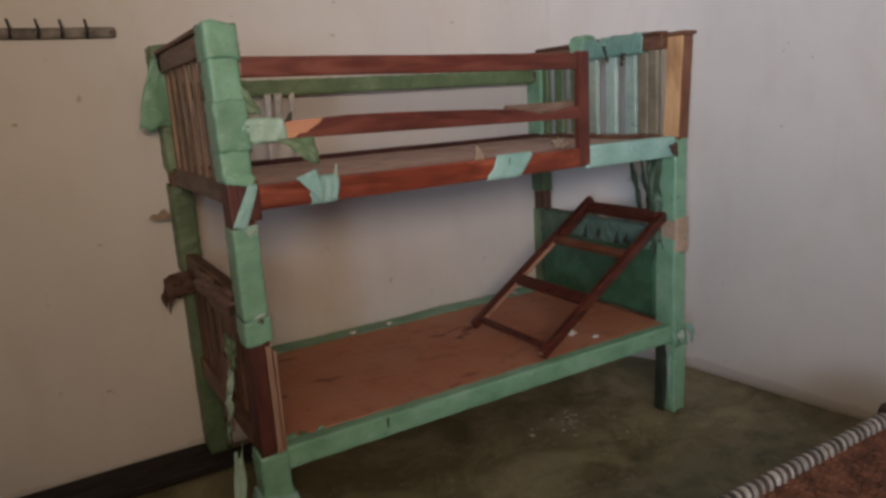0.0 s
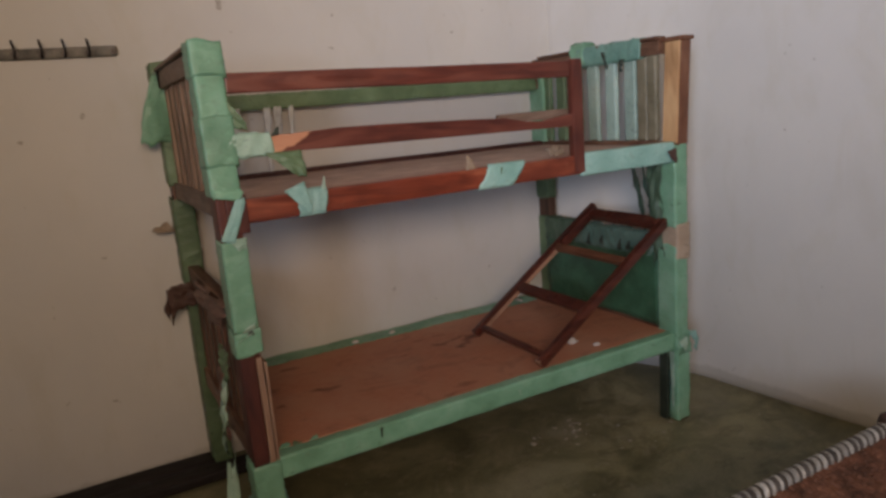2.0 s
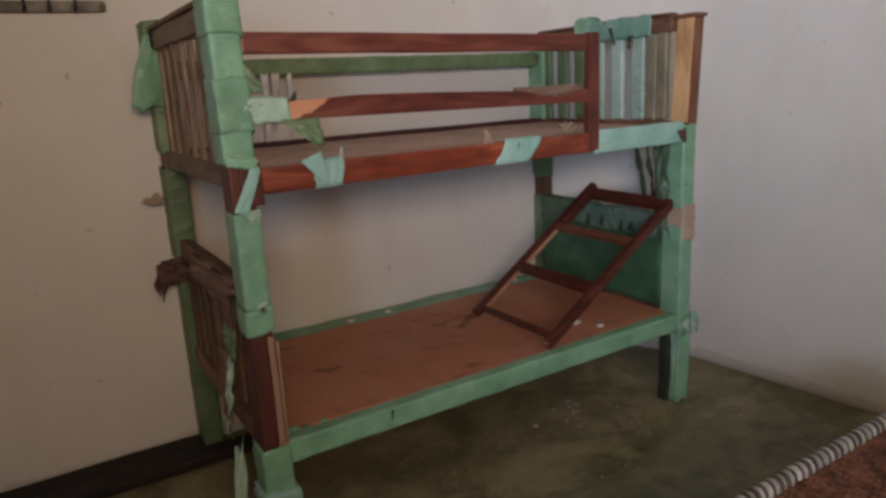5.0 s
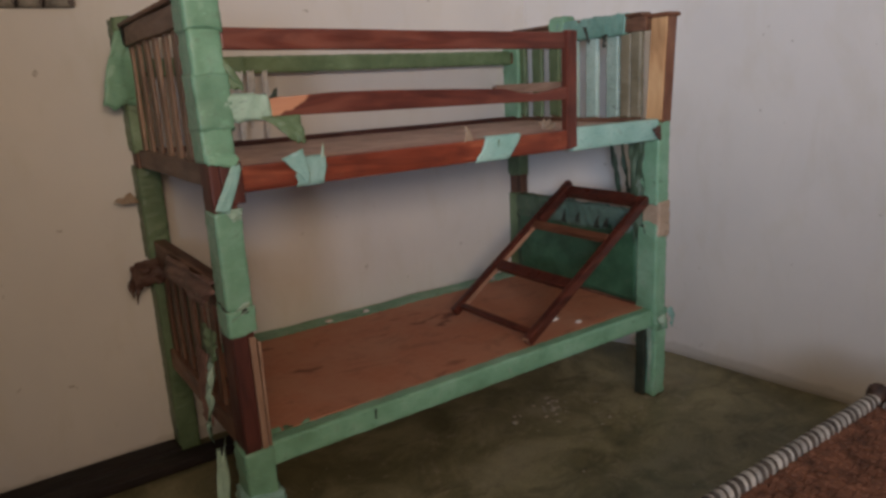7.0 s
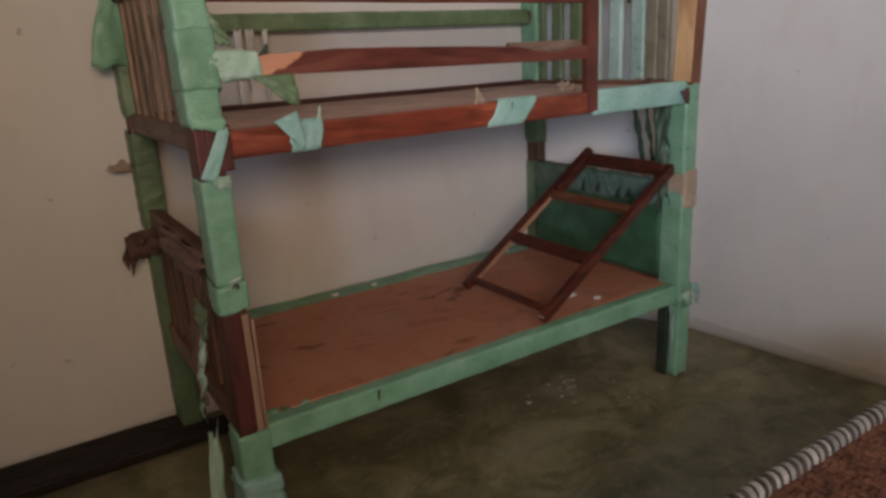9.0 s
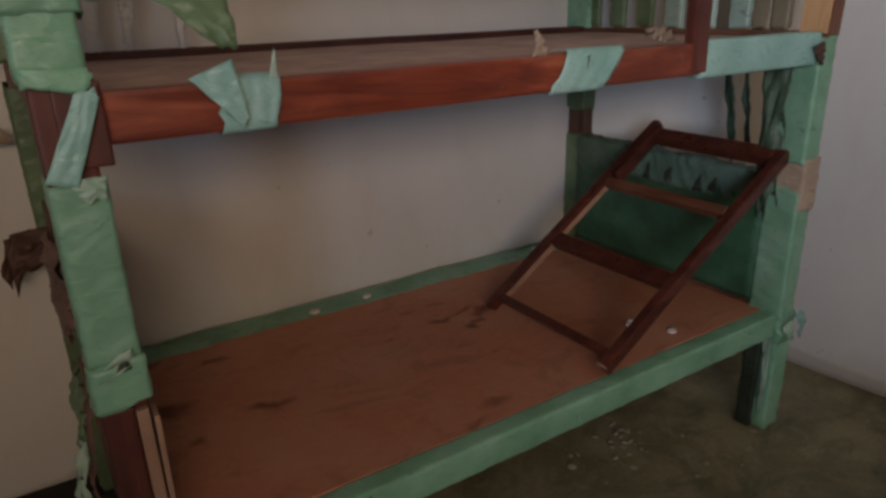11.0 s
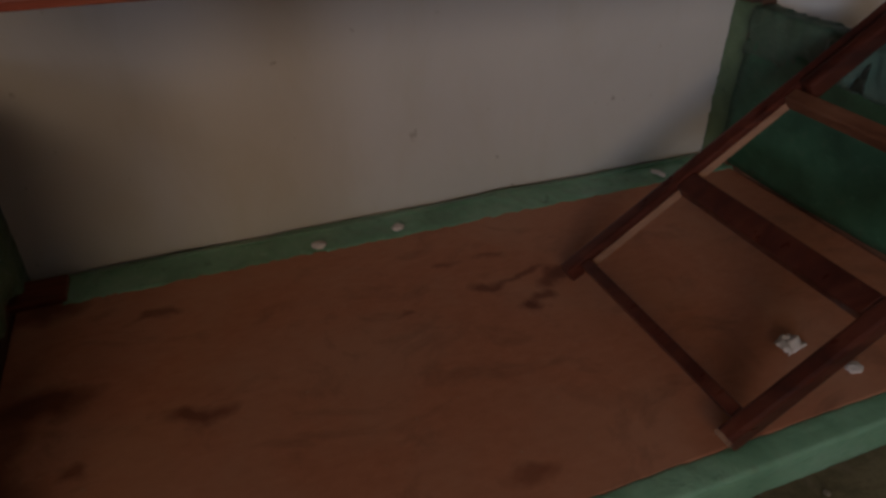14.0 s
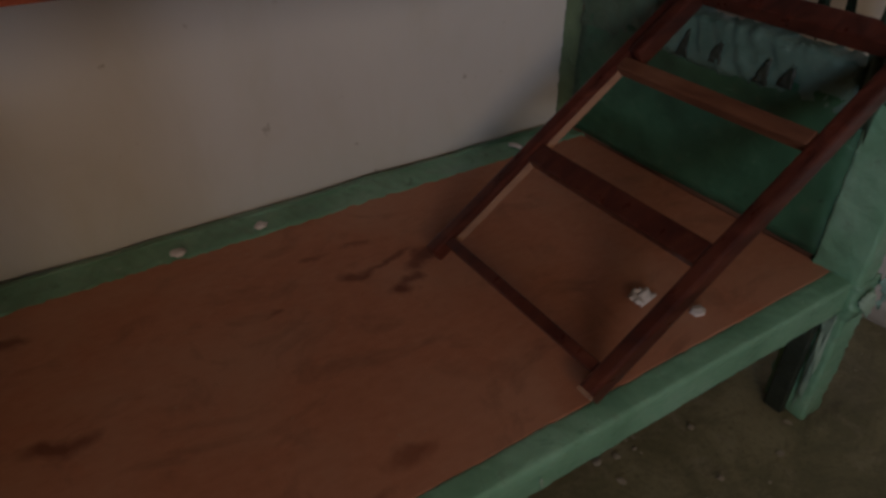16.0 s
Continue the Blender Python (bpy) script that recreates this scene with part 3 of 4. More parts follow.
fr = part("post", lean_out(plank_bm(1.942, 2.0, 0.0, 0.090, 0.0, 1.725, 4, bevel=0.005, cuts=24)), rust_z, bed, "corner post, bare pale wood above green film")
part("facing_board", lean_out(plank_bm(1.930, 1.9415, 0.004, 0.084, 1.295, 1.722, 5, bevel=0.002)), pale_z, fr, "bare pale wood board")
part("post_cap", lean_out(plank_bm(1.922, 2.008, -0.012, 0.20, 1.724, 1.742, 7, bevel=0.007)), rust_y, fr)
part("tape_wrap", wrap_bm("z", 0.93, 1.285, 1.932, 2.006, -0.010, 0.100, 21, crease=0.003), green_tape, fr, "creased green film")
part("tape_wrap", wrap_bm("z", 0.40, 0.84, 1.932, 2.004, -0.010, 0.100, 22, crease=0.003), green_tape, fr)
part("paper_wrap", wrap_bm("z", 0.775, 0.935, 1.936, 2.012, -0.016, 0.103, 23, thick=0.006), tan_film, fr, "tan paper tape")
part("foot_wrap", wrap_bm("z", 0.004, 0.36, 1.936, 2.010, -0.012, 0.10, 24, crease=0.007), green_tape, fr)
part("tape_lump", wrap_bm("z", 0.335, 0.43, 1.935, 2.012, -0.014, 0.10, 25, thick=0.006, crease=0.018), green_tape, fr)
part("film_tip", sheet_bm((1.995, -0.026, 0.425), (0.035, 0.0, 0.012), (0.02, 0.004, -0.085), (0.012, -0.012, 0), 26, 0.5, 0.5, 0.010, 6, 8), cyan_tape, fr)
part("film_tip", sheet_bm((1.925, -0.024, 0.395), (0.05, -0.004, 0.018), (0.010, -0.008, -0.045), (0.0, -0.012, 0), 27, 0.5, 0.6, 0.008, 6, 8), torn_tape, fr)
# dark sheets laid on: a shaded notch and the opening to the wood
part("dark_notch", sheet_bm((1.952, -0.030, 0.392), (0.030, 0.0, 0.006), (0.006, 0.004, -0.026), (0, 0, 0), 28, 0.4, 0.5, 0.002, 5, 5), gap_dark, fr)
part("dark_gap", sheet_bm((1.9300, 0.022, 0.345), (0.0, 0.050, 0.0), (0.0, 0.012, -0.20), (-0.002, 0, 0), 29, 0.25, 0.7, 0.002, 6, 12), gap_dark, fr, "dark sheet standing in for a gap in the torn film")
part("film_edge", sheet_bm((1.926, 0.000, 0.34), (0.0, 0.030, 0.0), (0.0, -0.004, -0.27), (-0.006, -0.004, 0), 30, 0.45, 0.5, 0.006, 6, 14), torn_tape, fr)
# dark plank standing in for the shadow on the leg's inner side
part("inner_leg", plank_bm(1.908, 1.930, 0.03, 0.08, 0.0, 0.335, 8), gap_dark, fr)
part("hanging_strip", sheet_bm((1.985, 0.335, 1.255), (0.012, 0.040, 0), (0.10, 0.0, -0.40), (0.02, -0.01, 0), 7, 0.3, 0.1, 0.010, nv=22), dark_green, fr, "dangling strip of dark green film")
part("hanging_strip", sheet_bm((1.985, 0.255, 1.25), (0.010, 0.030, 0), (0.085, 0.01, -0.34), (0.02, 0.01, 0), 6, 0.35, 0.3, 0.010, nv=22), dark_green, fr, "dangling strip of dark green film")
part("hanging_strip", sheet_bm((1.927, 0.055, 1.225), (0.0, 0.085, 0), (0.0, -0.020, -0.44), (-0.012, 0.02, 0), 8, 0.5, 0.2, 0.012, nv=26), dark_green, fr, "ragged dark green film along the post")
part("tape_tip", sheet_bm((1.885, -0.014, 1.262), (0.05, 0.0, 0.015), (0.02, 0.0, -0.06), (0, -0.006, 0), 9, 0.35, 0.6), brown_film, fr)

# back left post
bl = part("post", plank_bm(0.005, 0.075, 0.965, 1.055, 0.0, 1.75, 9), brown_z, bed, "brown corner post in dirty green film")
part("tape_wrap", wrap_bm("z", 0.87, 1.24, -0.004, 0.080, 0.960, 1.060, 31), olive_tape, bl, "dirty green film")
part("tape_wrap", wrap_bm("z", 0.01, 0.80, -0.002, 0.080, 0.960, 1.060, 32), olive_tape, bl)
part("tape_wrap", wrap_bm("z", 1.30, 1.50, -0.002, 0.080, 0.960, 1.060, 33), olive_tape, bl)
part("tape_cap", wrap_bm("z", 1.60, 1.79, -0.006, 0.084, 0.958, 1.064, 34, crease=0.008), olive_tape, bl)
part("film_flap", sheet_bm((-0.01, 0.935, 1.745), (0.10, 0.03, 0.0), (-0.055, -0.01, -0.27), (-0.02, -0.03, 0), 10, 0.12, -0.45, 0.008), green_tape, bl, "loose flap of green film")
part("torn_knot", sheet_bm((-0.07, 0.93, 0.875), (0.16, 0.02, 0.01), (-0.01, -0.02, -0.10), (0, -0.035, 0), 11, 0.5, 0.3, 0.02), brown_film, bl, "crumpled brown film")
part("torn_knot", sheet_bm((-0.09, 0.945, 0.86), (0.07, 0.0, 0.02), (-0.02, -0.01, -0.13), (-0.02, -0.02, 0), 12, 0.5, 0.6, 0.02), brown_film, bl)
part("film_tip", sheet_bm((-0.01, 0.955, 1.10), (-0.03, 0, 0.05), (-0.07, 0, -0.01), (0, -0.01, 0), 13, 0.4, 0.7), tan_film, bl)

# back right post
br = part("post", plank_bm(1.962, 2.014, 0.965, 1.055, 0.0, 1.74, 10), brown_z, bed, "dark corner post in dirty green film")
part("tape_wrap", wrap_bm("z", 0.985, 1.29, 1.953, 2.016, 0.960, 1.060, 41), olive_tape, br)
part("tape_wrap", wrap_bm("z", 0.02, 0.88, 1.958, 2.020, 0.955, 1.060, 42, crease=0.006), olive_tape, br)
part("tape_wrap", wrap_bm("z", 1.30, 1.70, 1.940, 2.012, 0.94, 1.060, 43), green_tape, br)

# side rails of both bunks
low_front = part("side_rail", plank_bm(0.07, 1.945, 0.004, 0.052, 0.357, 0.428, 11), red_x, bed, "long rail covered in green film")
part("tape_wrap", wrap_bm("x", 0.06, 1.95, 0.0, 0.056, 0.353, 0.430, 51, crease=0.0018, thick=0.003, band=0.16), green_tape, low_front, "creased green film")
# this dark sliver paints in the slit of the film
part("film_tear", sheet_bm((0.452, -0.0115, 0.428), (0.009, 0, 0.002), (-0.003, -0.001, -0.034), (0, -0.002, 0), 60, 0.5, 0.6, 0.001, 4, 6), gap_dark, low_front)
part("film_tear", sheet_bm((1.05, -0.0115, 0.40), (0.007, 0, 0.006), (0.004, -0.001, -0.022), (0, -0.002, 0), 61, 0.5, 0.6, 0.001, 4, 6), torn_tape, low_front)
for k, (x, w, h) in enumerate(((0.095, 0.05, 0.022), (0.150, 0.035, 0.014), (0.205, 0.04, 0.012))):
    part("film_scrap", sheet_bm((x, 0.046, 0.432), (w, 0.008, 0.002), (0.010 * (-1) ** k, h, 0.006), (0, 0, 0.004), 62 + k, 0.6, 0.6, 0.004, 7, 7), (green_tape, olive_tape)[k % 2], low_front)
low_back = part("side_rail", plank_bm(0.07, 1.945, 0.915, 1.005, 0.36, 0.425, 12), red_x, bed, "back rail covered in green film")
part("tape_wrap", wrap_bm("x", 0.16, 1.95, 0.904, 1.018, 0.350, 0.431, 52, crease=0.007, thick=0.004), green_tape, low_back, "lumpy green film")
part("film_lap", sheet_bm((0.15, 1.000, 0.436), (1.80, 0.0, 0.0), (0.0, 0.056, -0.022), (0, 0, 0.003), 57, 0.10, 0.0, 0.005, 120, 5), green_tape, low_back, "green film lapping back to the wall")
part("rail_end", plank_bm(0.03, 0.17, 0.915, 1.01, 0.40, 0.447, 13), red_x, low_back)
up_front = part("side_rail", plank_bm(0.075, 1.945, 0.0, 0.05, 1.220, 1.296, 14, bevel=0.007), red_x, bed, "red varnished rail with patches of green film")
part("tape_wrap", wrap_bm("x", 1.425, 1.94, -0.002, 0.053, 1.212, 1.300, 53, thick=0.002, crease=0.001, band=0.3), cyan_tape, up_front, "pale green film")
part("side_rail", plank_bm(0.07, 1.945, 0.965, 1.01, 1.24, 1.305, 15), maroon_x, bed)


def patch_bm(x0, x1, lean, seed, ragged=0.012):
    """A short band of film over the top, front and underside of the upper rail."""
    bm = bmesh.new()
    path = [(0.052, 1.300), (0.02, 1.303), (0.002, 1.302), (-0.006, 1.296), (-0.008, 1.27), (-0.008, 1.25), (-0.008, 1.235), (-0.007, 1.222), (0.0, 1.216), (0.03, 1.215)]
    rows, rear = [], []
    nu = 16
    for k, (y, z) in enumerate(path):
        row, under = [], []
        for i in range(nu + 1):
            f = i / nu
            xl = x0 + lean * (z - 1.25) + ragged * noise.noise(Vector((k * 0.9, seed, 1)))
            xr = x1 + lean * 1.25 * (z - 1.25) + ragged * noise.noise(Vector((k * 0.9, seed, 6)))
            w = 0.004 * noise.noise(Vector((f * 5, k * 0.5, seed))) + 0.003 * abs(noise.noise(Vector((f * 11, k * 0.2, seed + 4))))
            p = Vector((xl + (xr - xl) * f, y - w, z + (0.002 if k < 3 else 0)))
            row.append(bm.verts.new(p))
            under.append(bm.verts.new(p + Vector((0, 0.001 if 2 < k < 8 else 0, -0.001 if k < 3 else (0.001 if k > 7 else 0)))))
        rows.append(row)
        rear.append(under)
    close_sheet(bm, rows, rear)
    return bm


patch = part("film_patch", patch_bm(0.262, 0.352, 0.15, 71), cyan_tape, up_front, "torn patch of pale green film")
part("film_patch", sheet_bm((0.215, -0.012, 1.305), (0.07, 0, 0.025), (0.045, -0.002, -0.085), (0, -0.004, 0), 72, 0.15, 0.75, 0.003), cyan_tape, up_front)
part("film_patch", sheet_bm((0.340, -0.009, 1.297), (0.014, 0.0, 0.0), (0.006, 0, 0.042), (0, -0.002, 0), 73, 0.2, 0.8, 0.002), torn_tape, up_front)
part("film_patch", patch_bm(0.952, 1.112, 0.62, 74), cyan_tape, up_front, "band of pale green film")
part("film_mark", sheet_bm((1.03, -0.013, 1.29), (0.008, 0, 0.002), (-0.004, 0, -0.03), (0, 0, 0), 75, 0.5, 0.7, 0.001, 4, 5), olive_tape, up_front)
part("paper_tip", sheet_bm((0.885, -0.006, 1.295), (0.05, 0.012, 0.0), (-0.012, 0.0, 0.05), (0, -0.008, 0), 76, 0.35, 0.75), tan_film, up_front, "scrap of pale paper")
part("rail_end_lump", sheet_bm((1.30, 0.03, 1.305), (0.09, 0.03, 0.0), (0.0, 0.05, 0.018), (0, 0, 0.015), 77, 0.5, 0.2, 0.015), tan_film, up_front)

# bed boards
part("bed_board", plank_bm(0.07, 1.94, 0.054, 0.915, 0.405, 0.432, 16, 0.003, cuts=14), board_mat, bed, "dusty stained brown plywood board")
part("bed_board", plank_bm(0.075, 1.94, 0.052, 0.965, 1.262, 1.284, 17, 0.003, cuts=14), dusty_mat, bed, "dusty brown plywood board of the upper bunk")

# guard rail in front of the upper bunk
top_guard = plank_bm(0.085, 1.385, 0.002, 0.03, 1.600, 1.660, 18, bevel=0.006)
for v in top_guard.verts:
    v.co.z += 0.013 * (1 - (v.co.x - 0.085) / 1.3)
part("guard_rail", top_guard, dull_x, bed, "red varnished top guard rail")
mid = [(0.10, 1.428), (1.392, 1.412), (1.392, 1.462), (1.32, 1.452), (1.24, 1.442), (1.16, 1.447), (1.08, 1.466), (0.9, 1.474), (0.6, 1.484), (0.42, 1.487), (0.34, 1.484), (0.26, 1.480), (0.10, 1.486)]
part("guard_rail", extrude_bm(mid, -0.002, 0.026), chipped_x, bed, "red middle guard rail with a bare chipped end")
part("tape_wrap", wrap_bm("x", 0.075, 0.20, -0.004, 0.028, 1.424, 1.490, 54, crease=0.009), torn_tape, bed)
# near-black sheet in place of the notch's shade
part("dark_notch", sheet_bm((0.196, -0.012, 1.478), (0.026, 0.0, 0.004), (0.010, 0.0, 0.024), (0, 0, 0), 56, 0.5, 0.6, 0.002, 5, 5), gap_dark, bed)
part("wedge", plank_bm(1.06, 1.395, 0.027, 0.05, 1.445, 1.480, 19), dusty_x, bed, "dusty bare wood behind the rail")
part("guard_upright", plank_bm(1.385, 1.44, -0.006, 0.028, 1.225, 1.668, 20, bevel=0.008), dull_z, bed)
part("film_tongue", sheet_bm((0.078, -0.006, 1.600), (0.0, 0.012, -0.085), (0.052, -0.004, -0.045), (0.0, -0.008, 0), 80, 0.15, 0.75, 0.004), olive_tape, bed, "torn tongue of green film")
part("film_tongue", sheet_bm((0.17, -0.008, 1.428), (0.12, 0.006, 0.0), (0.055, -0.008, -0.085), (0.0, -0.01, 0), 81, 0.15, 0.8, 0.005), olive_tape, bed, "torn tongue of green film")
back_guard = part("back_guard_rail", plank_bm(0.07, 1.945, 0.975, 1.0, 1.585, 1.64, 21), brown_x, bed, "back guard rail in dull green film")
part("tape_wrap", wrap_bm("x", 0.09, 1.92, 0.971, 1.004, 1.580, 1.645, 55), olive_tape, back_guard)
for k, (x, w, h) in enumerate(((0.20, 0.045, 0.29), (0.29, 0.040, 0.28), (0.43, 0.030, 0.30), (0.475, 0.035, 0.22), (0.545, 0.022, 0.27))):
    part("film_tatter", sheet_bm((x, 0.969, 1.588), (w, 0.0, 0.002), (-0.012, 0.006, -h), (0, -0.008, 0), 90 + k, 0.3, 0.3, 0.006, 6, 18), clear_film, back_guard, "milky torn film hanging down")


# ends of the bed
def end_panel(x, z_low, z_high, rail, mats, wrap_seed, slat_w=0.052):
    """Top and bottom rail with upright slats between two posts."""
    top = part("end_rail", plank_bm(x, x + 0.045, 0.085, 0.975, z_high - rail, z_high, wrap_seed), mats[0], bed)
    bottom = part("end_rail", plank_bm(x, x + 0.045, 0.085, 0.975, z_low, z_low + rail, wrap_seed + 1), mats[0], bed)
    slats = []
    for k in range(7):
        y = 0.125 + 0.13 * k
        slats.append(part("slat", plank_bm(x + 0.015, x + 0.028, y, y + slat_w, z_low + rail - 0.002, z_high - rail + 0.002, wrap_seed + 2 + k, 0.004, 0.003, 6),
                          mats[1 + (k * 2 + wrap_seed) % (len(mats) - 1)], bed))
    return top, bottom, slats


ltop, lbot, lslats = end_panel(0.015, 1.238, 1.755, 0.066, (dusty_y, slat_z), 101, 0.050)
part("top_cap", plank_bm(0.005, 0.07, 0.09, 0.97, 1.757, 1.772, 111), brown_y, ltop)
part("film_lap", wrap_bm("y", 0.90, 0.955, 0.012, 0.065, 1.69, 1.772, 112, thick=0.003), dark_x, ltop)
rtop, rbot, rslats = end_panel(1.945, 1.240, 1.735, 0.06, (brown_y, slat_z), 121)
part("top_cap", plank_bm(1.935, 2.0, 0.10, 0.97, 1.737, 1.752, 131), brown_y, rtop)
part("tape_wrap", wrap_bm("y", 0.20, 0.64, 1.938, 1.998, 1.668, 1.752, 132, thick=0.006, crease=0.010), bright_teal, rtop, "crumpled green film")
part("tape_wrap", wrap_bm("y", 0.58, 0.68, 1.936, 2.0, 1.68, 1.775, 133, thick=0.008, crease=0.016), green_tape, rtop)
# the two dark tips stand in for shaded tears in the film
part("film_tip", sheet_bm((1.932, 0.42, 1.72), (0, 0.03, 0.0), (-0.004, -0.035, -0.075), (-0.006, 0, 0), 134, 0.4, 0.7, 0.006, 5, 8), gap_dark, rtop)
part("film_tip", sheet_bm((1.930, 0.29, 1.675), (0, 0.035, 0.0), (-0.004, -0.005, -0.06), (-0.01, 0, 0), 135, 0.5, 0.5, 0.008, 5, 8), gap_dark, rtop)
part("slat_wrap", wrap_bm("z", 1.302, 1.675, 1.954, 1.979, 0.118, 0.172, 138, thick=0.003), moss_film, rslats[0], "brown and green film round a slat")
part("slat_wrap", wrap_bm("z", 1.302, 1.672, 1.956, 1.977, 0.178, 0.236, 139, thick=0.003), moss_film, rslats[0])
for k, s in enumerate(rslats[1:], 1):
    y = 0.125 + 0.13 * k
    part("slat_wrap", wrap_bm("z", 1.305, 1.67, 1.956, 1.977, y - 0.003, y + 0.066, 140 + k, thick=0.0025), grey_film if k in (1, 2, 3) else olive_tape, s, "green film round a slat")
llow_top, llow_bot, llow_slats = end_panel(0.015, 0.40, 0.945, 0.085, (brown_y, slat_z, brown_z), 151, 0.060)
part("brown_sheet", sheet_bm((0.010, 0.10, 0.945), (0.0, 0.62, -0.01), (-0.012, 0.02, -0.085), (-0.012, 0, 0), 161, 0.25, 0.15, 0.014), faded_film, llow_top, "peeling brown film")
part("brown_sheet", sheet_bm((0.004, 0.30, 0.66), (0.0, 0.12, 0.0), (-0.012, -0.06, -0.24), (-0.02, 0, 0), 162, 0.25, 0.4, 0.010), faded_film, llow_top, "torn brown film hanging")
part("green_scrap", sheet_bm((-0.008, 0.10, 0.79), (0.0, 0.15, 0.0), (-0.006, -0.02, -0.09), (-0.012, 0, 0), 163, 0.3, 0.2, 0.008), olive_tape, llow_top)
part("film_twist", sheet_bm((-0.02, 0.13, 0.70), (0.0, 0.035, 0.0), (-0.015, 0.05, -0.26), (-0.02, -0.03, 0), 164, 0.4, 0.2, 0.012), torn_tape, llow_top)
# green film, also placed to stop light through the end slats
part("inner_film", sheet_bm((0.064, 0.56, 0.90), (0.0, 0.40, 0.0), (0.004, 0, -0.44), (0.012, 0, 0), 165, 0.10, 0.05, 0.012, 18, 16), olive_tape, llow_top, "dirty green film inside the bed end, added to block light")
rlow_top, rlow_bot, rlow_slats = end_panel(1.945, 0.40, 0.865, 0.08, (brown_y, brown_z, brown_z), 171)
part("tape_wrap", wrap_bm("y", 0.14, 0.70, 1.935, 1.998, 0.77, 0.872, 181, thick=0.006, crease=0.014), teal_film, rlow_top, "crumpled dull teal film")
part("tape_wrap", wrap_bm("y", 0.66, 0.96, 1.938, 1.998, 0.76, 0.878, 182, thick=0.006, crease=0.008), dark_green, rlow_top)
part("green_sheet", sheet_bm((1.934, 0.10, 0.80), (0, 0.86, 0), (0.004, 0, -0.355), (-0.004, 0, 0), 183, 0.02, 0.0, 0.004, 26, 14), green_sheet, rlow_top, "dark green film stretched over the bed end")
# near-black triangles paint the shade of torn holes in the roll
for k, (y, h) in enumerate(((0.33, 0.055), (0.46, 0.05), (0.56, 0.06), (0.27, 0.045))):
    part("film_tear", sheet_bm((1.924, y, 0.775 + 0.01 * (k % 2)), (0, 0.040, 0), (0.0, -0.012, h), (-0.004, 0, 0), 184 + k, 0.5, 0.75, 0.004, 5, 7), gap_dark, rlow_top)

# ---- the ladder lying on the lower bunk ----
ladder = thing("bed_ladder", (1.22, 0.31, 0.432), "dark red wooden bunk ladder leaning on the lower bunk", "ladder")
SLOPE = Vector((0.757, 0.0, 0.512)).normalized()
NORM = Vector((-SLOPE.z, 0, SLOPE.x))


def ladder_bm(s0, s1, y0, y1, n0, n1, seed, bevel=0.005):
    """A bar of the ladder: its stretch up the slope, across, and off the slope."""
    bm = plank_bm(s0, s1, y0, y1, n0, n1, seed, 0.0015, bevel)
    m = Matrix(((SLOPE.x, 0, NORM.x, 1.215), (0, 1, 0, 0), (SLOPE.z, 0, NORM.z, 0.436), (0, 0, 0, 1)))
    bm.transform(m)
    return bm


for y, seed, top in ((0.036, 201, 0.885), (0.545, 202, 0.925)):
    stile = part("stile", ladder_bm(0.0, top, y, y + 0.034, 0.0, 0.040, seed, 0.007), ladder_wood, ladder)
    inner = y + 0.035 if y < 0.3 else y - 0.0045
    part("bare_face", ladder_bm(0.05, 0.60, inner, inner + 0.0035, 0.004, 0.024, seed + 5, 0.001), pale_x, stile, "bare pale inner face")
part("rung", ladder_bm(0.035, 0.060, 0.07, 0.545, 0.008, 0.034, 211), ladder_wood, ladder)
part("rung", ladder_bm(0.300, 0.350, 0.07, 0.545, 0.004, 0.036, 212), ladder_wood, ladder)
part("rung", ladder_bm(0.592, 0.626, 0.07, 0.545, 0.010, 0.040, 213), rust_y, ladder, "worn lighter rung")
part("rung", ladder_bm(0.835, 0.885, 0.07, 0.545, 0.004, 0.044, 214), ladder_wood, ladder)
part("hook_block", ladder_bm(0.635, 0.90, 0.512, 0.5445, 0.002, 0.052, 215, 0.010), ladder_wood, ladder, "dark block at the stile's head")
part("chipped_tip", ladder_bm(-0.003, 0.005, 0.036, 0.068, 0.030, 0.0410, 216, 0.001), pale_x, ladder, "bare chipped foot")

# ---- scraps on the lower board ----
BOARD_TOP = 0.4335


def crumple(name, at, size, mat, seed, label, category, flat=0.4):
    bm = bmesh.new()
    bmesh.ops.create_icosphere(bm, subdivisions=2, radius=size)
    for v in bm.verts:
        k = 1 + 0.55 * noise.noise(v.co * (2.2 / size) + Vector((seed, 0, 0)))
        v.co = Vector((v.co.x * k * 1.3, v.co.y * k, max(-size * 0.25, v.co.z * k * flat)))
        v.co.z += size * 0.25
    bm.transform(Matrix.Translation(at))
    return single(name, bm, mat, at, label, category, "scraps on the bunk")


single("paper_scrap", sheet_bm((1.474, 0.185, BOARD_TOP + 0.003), (0.060, 0.010, 0.004), (-0.016, 0.030, 0.006), (0.0, 0.0, 0.010), 401, 0.5, 0.3, 0.008, 8, 8), paper_mat, (1.50, 0.20, BOARD_TOP), "crumpled white paper scrap on the lower bunk", "paper scrap", "scraps on the bunk")
crumple("paper_scrap", (1.566, 0.115, BOARD_TOP), 0.014, paper_mat, 2, "small white paper scrap on the lower bunk", "paper scrap")
crumple("paper_scrap", (0.719, 0.895, 0.438), 0.014, paper_mat, 3, "pale plaster crumb on the back rail", "crumb", 0.6)
crumple("paper_scrap", (0.922, 0.905, 0.438), 0.013, paper_mat, 4, "pale plaster crumb on the back rail", "crumb", 0.6)
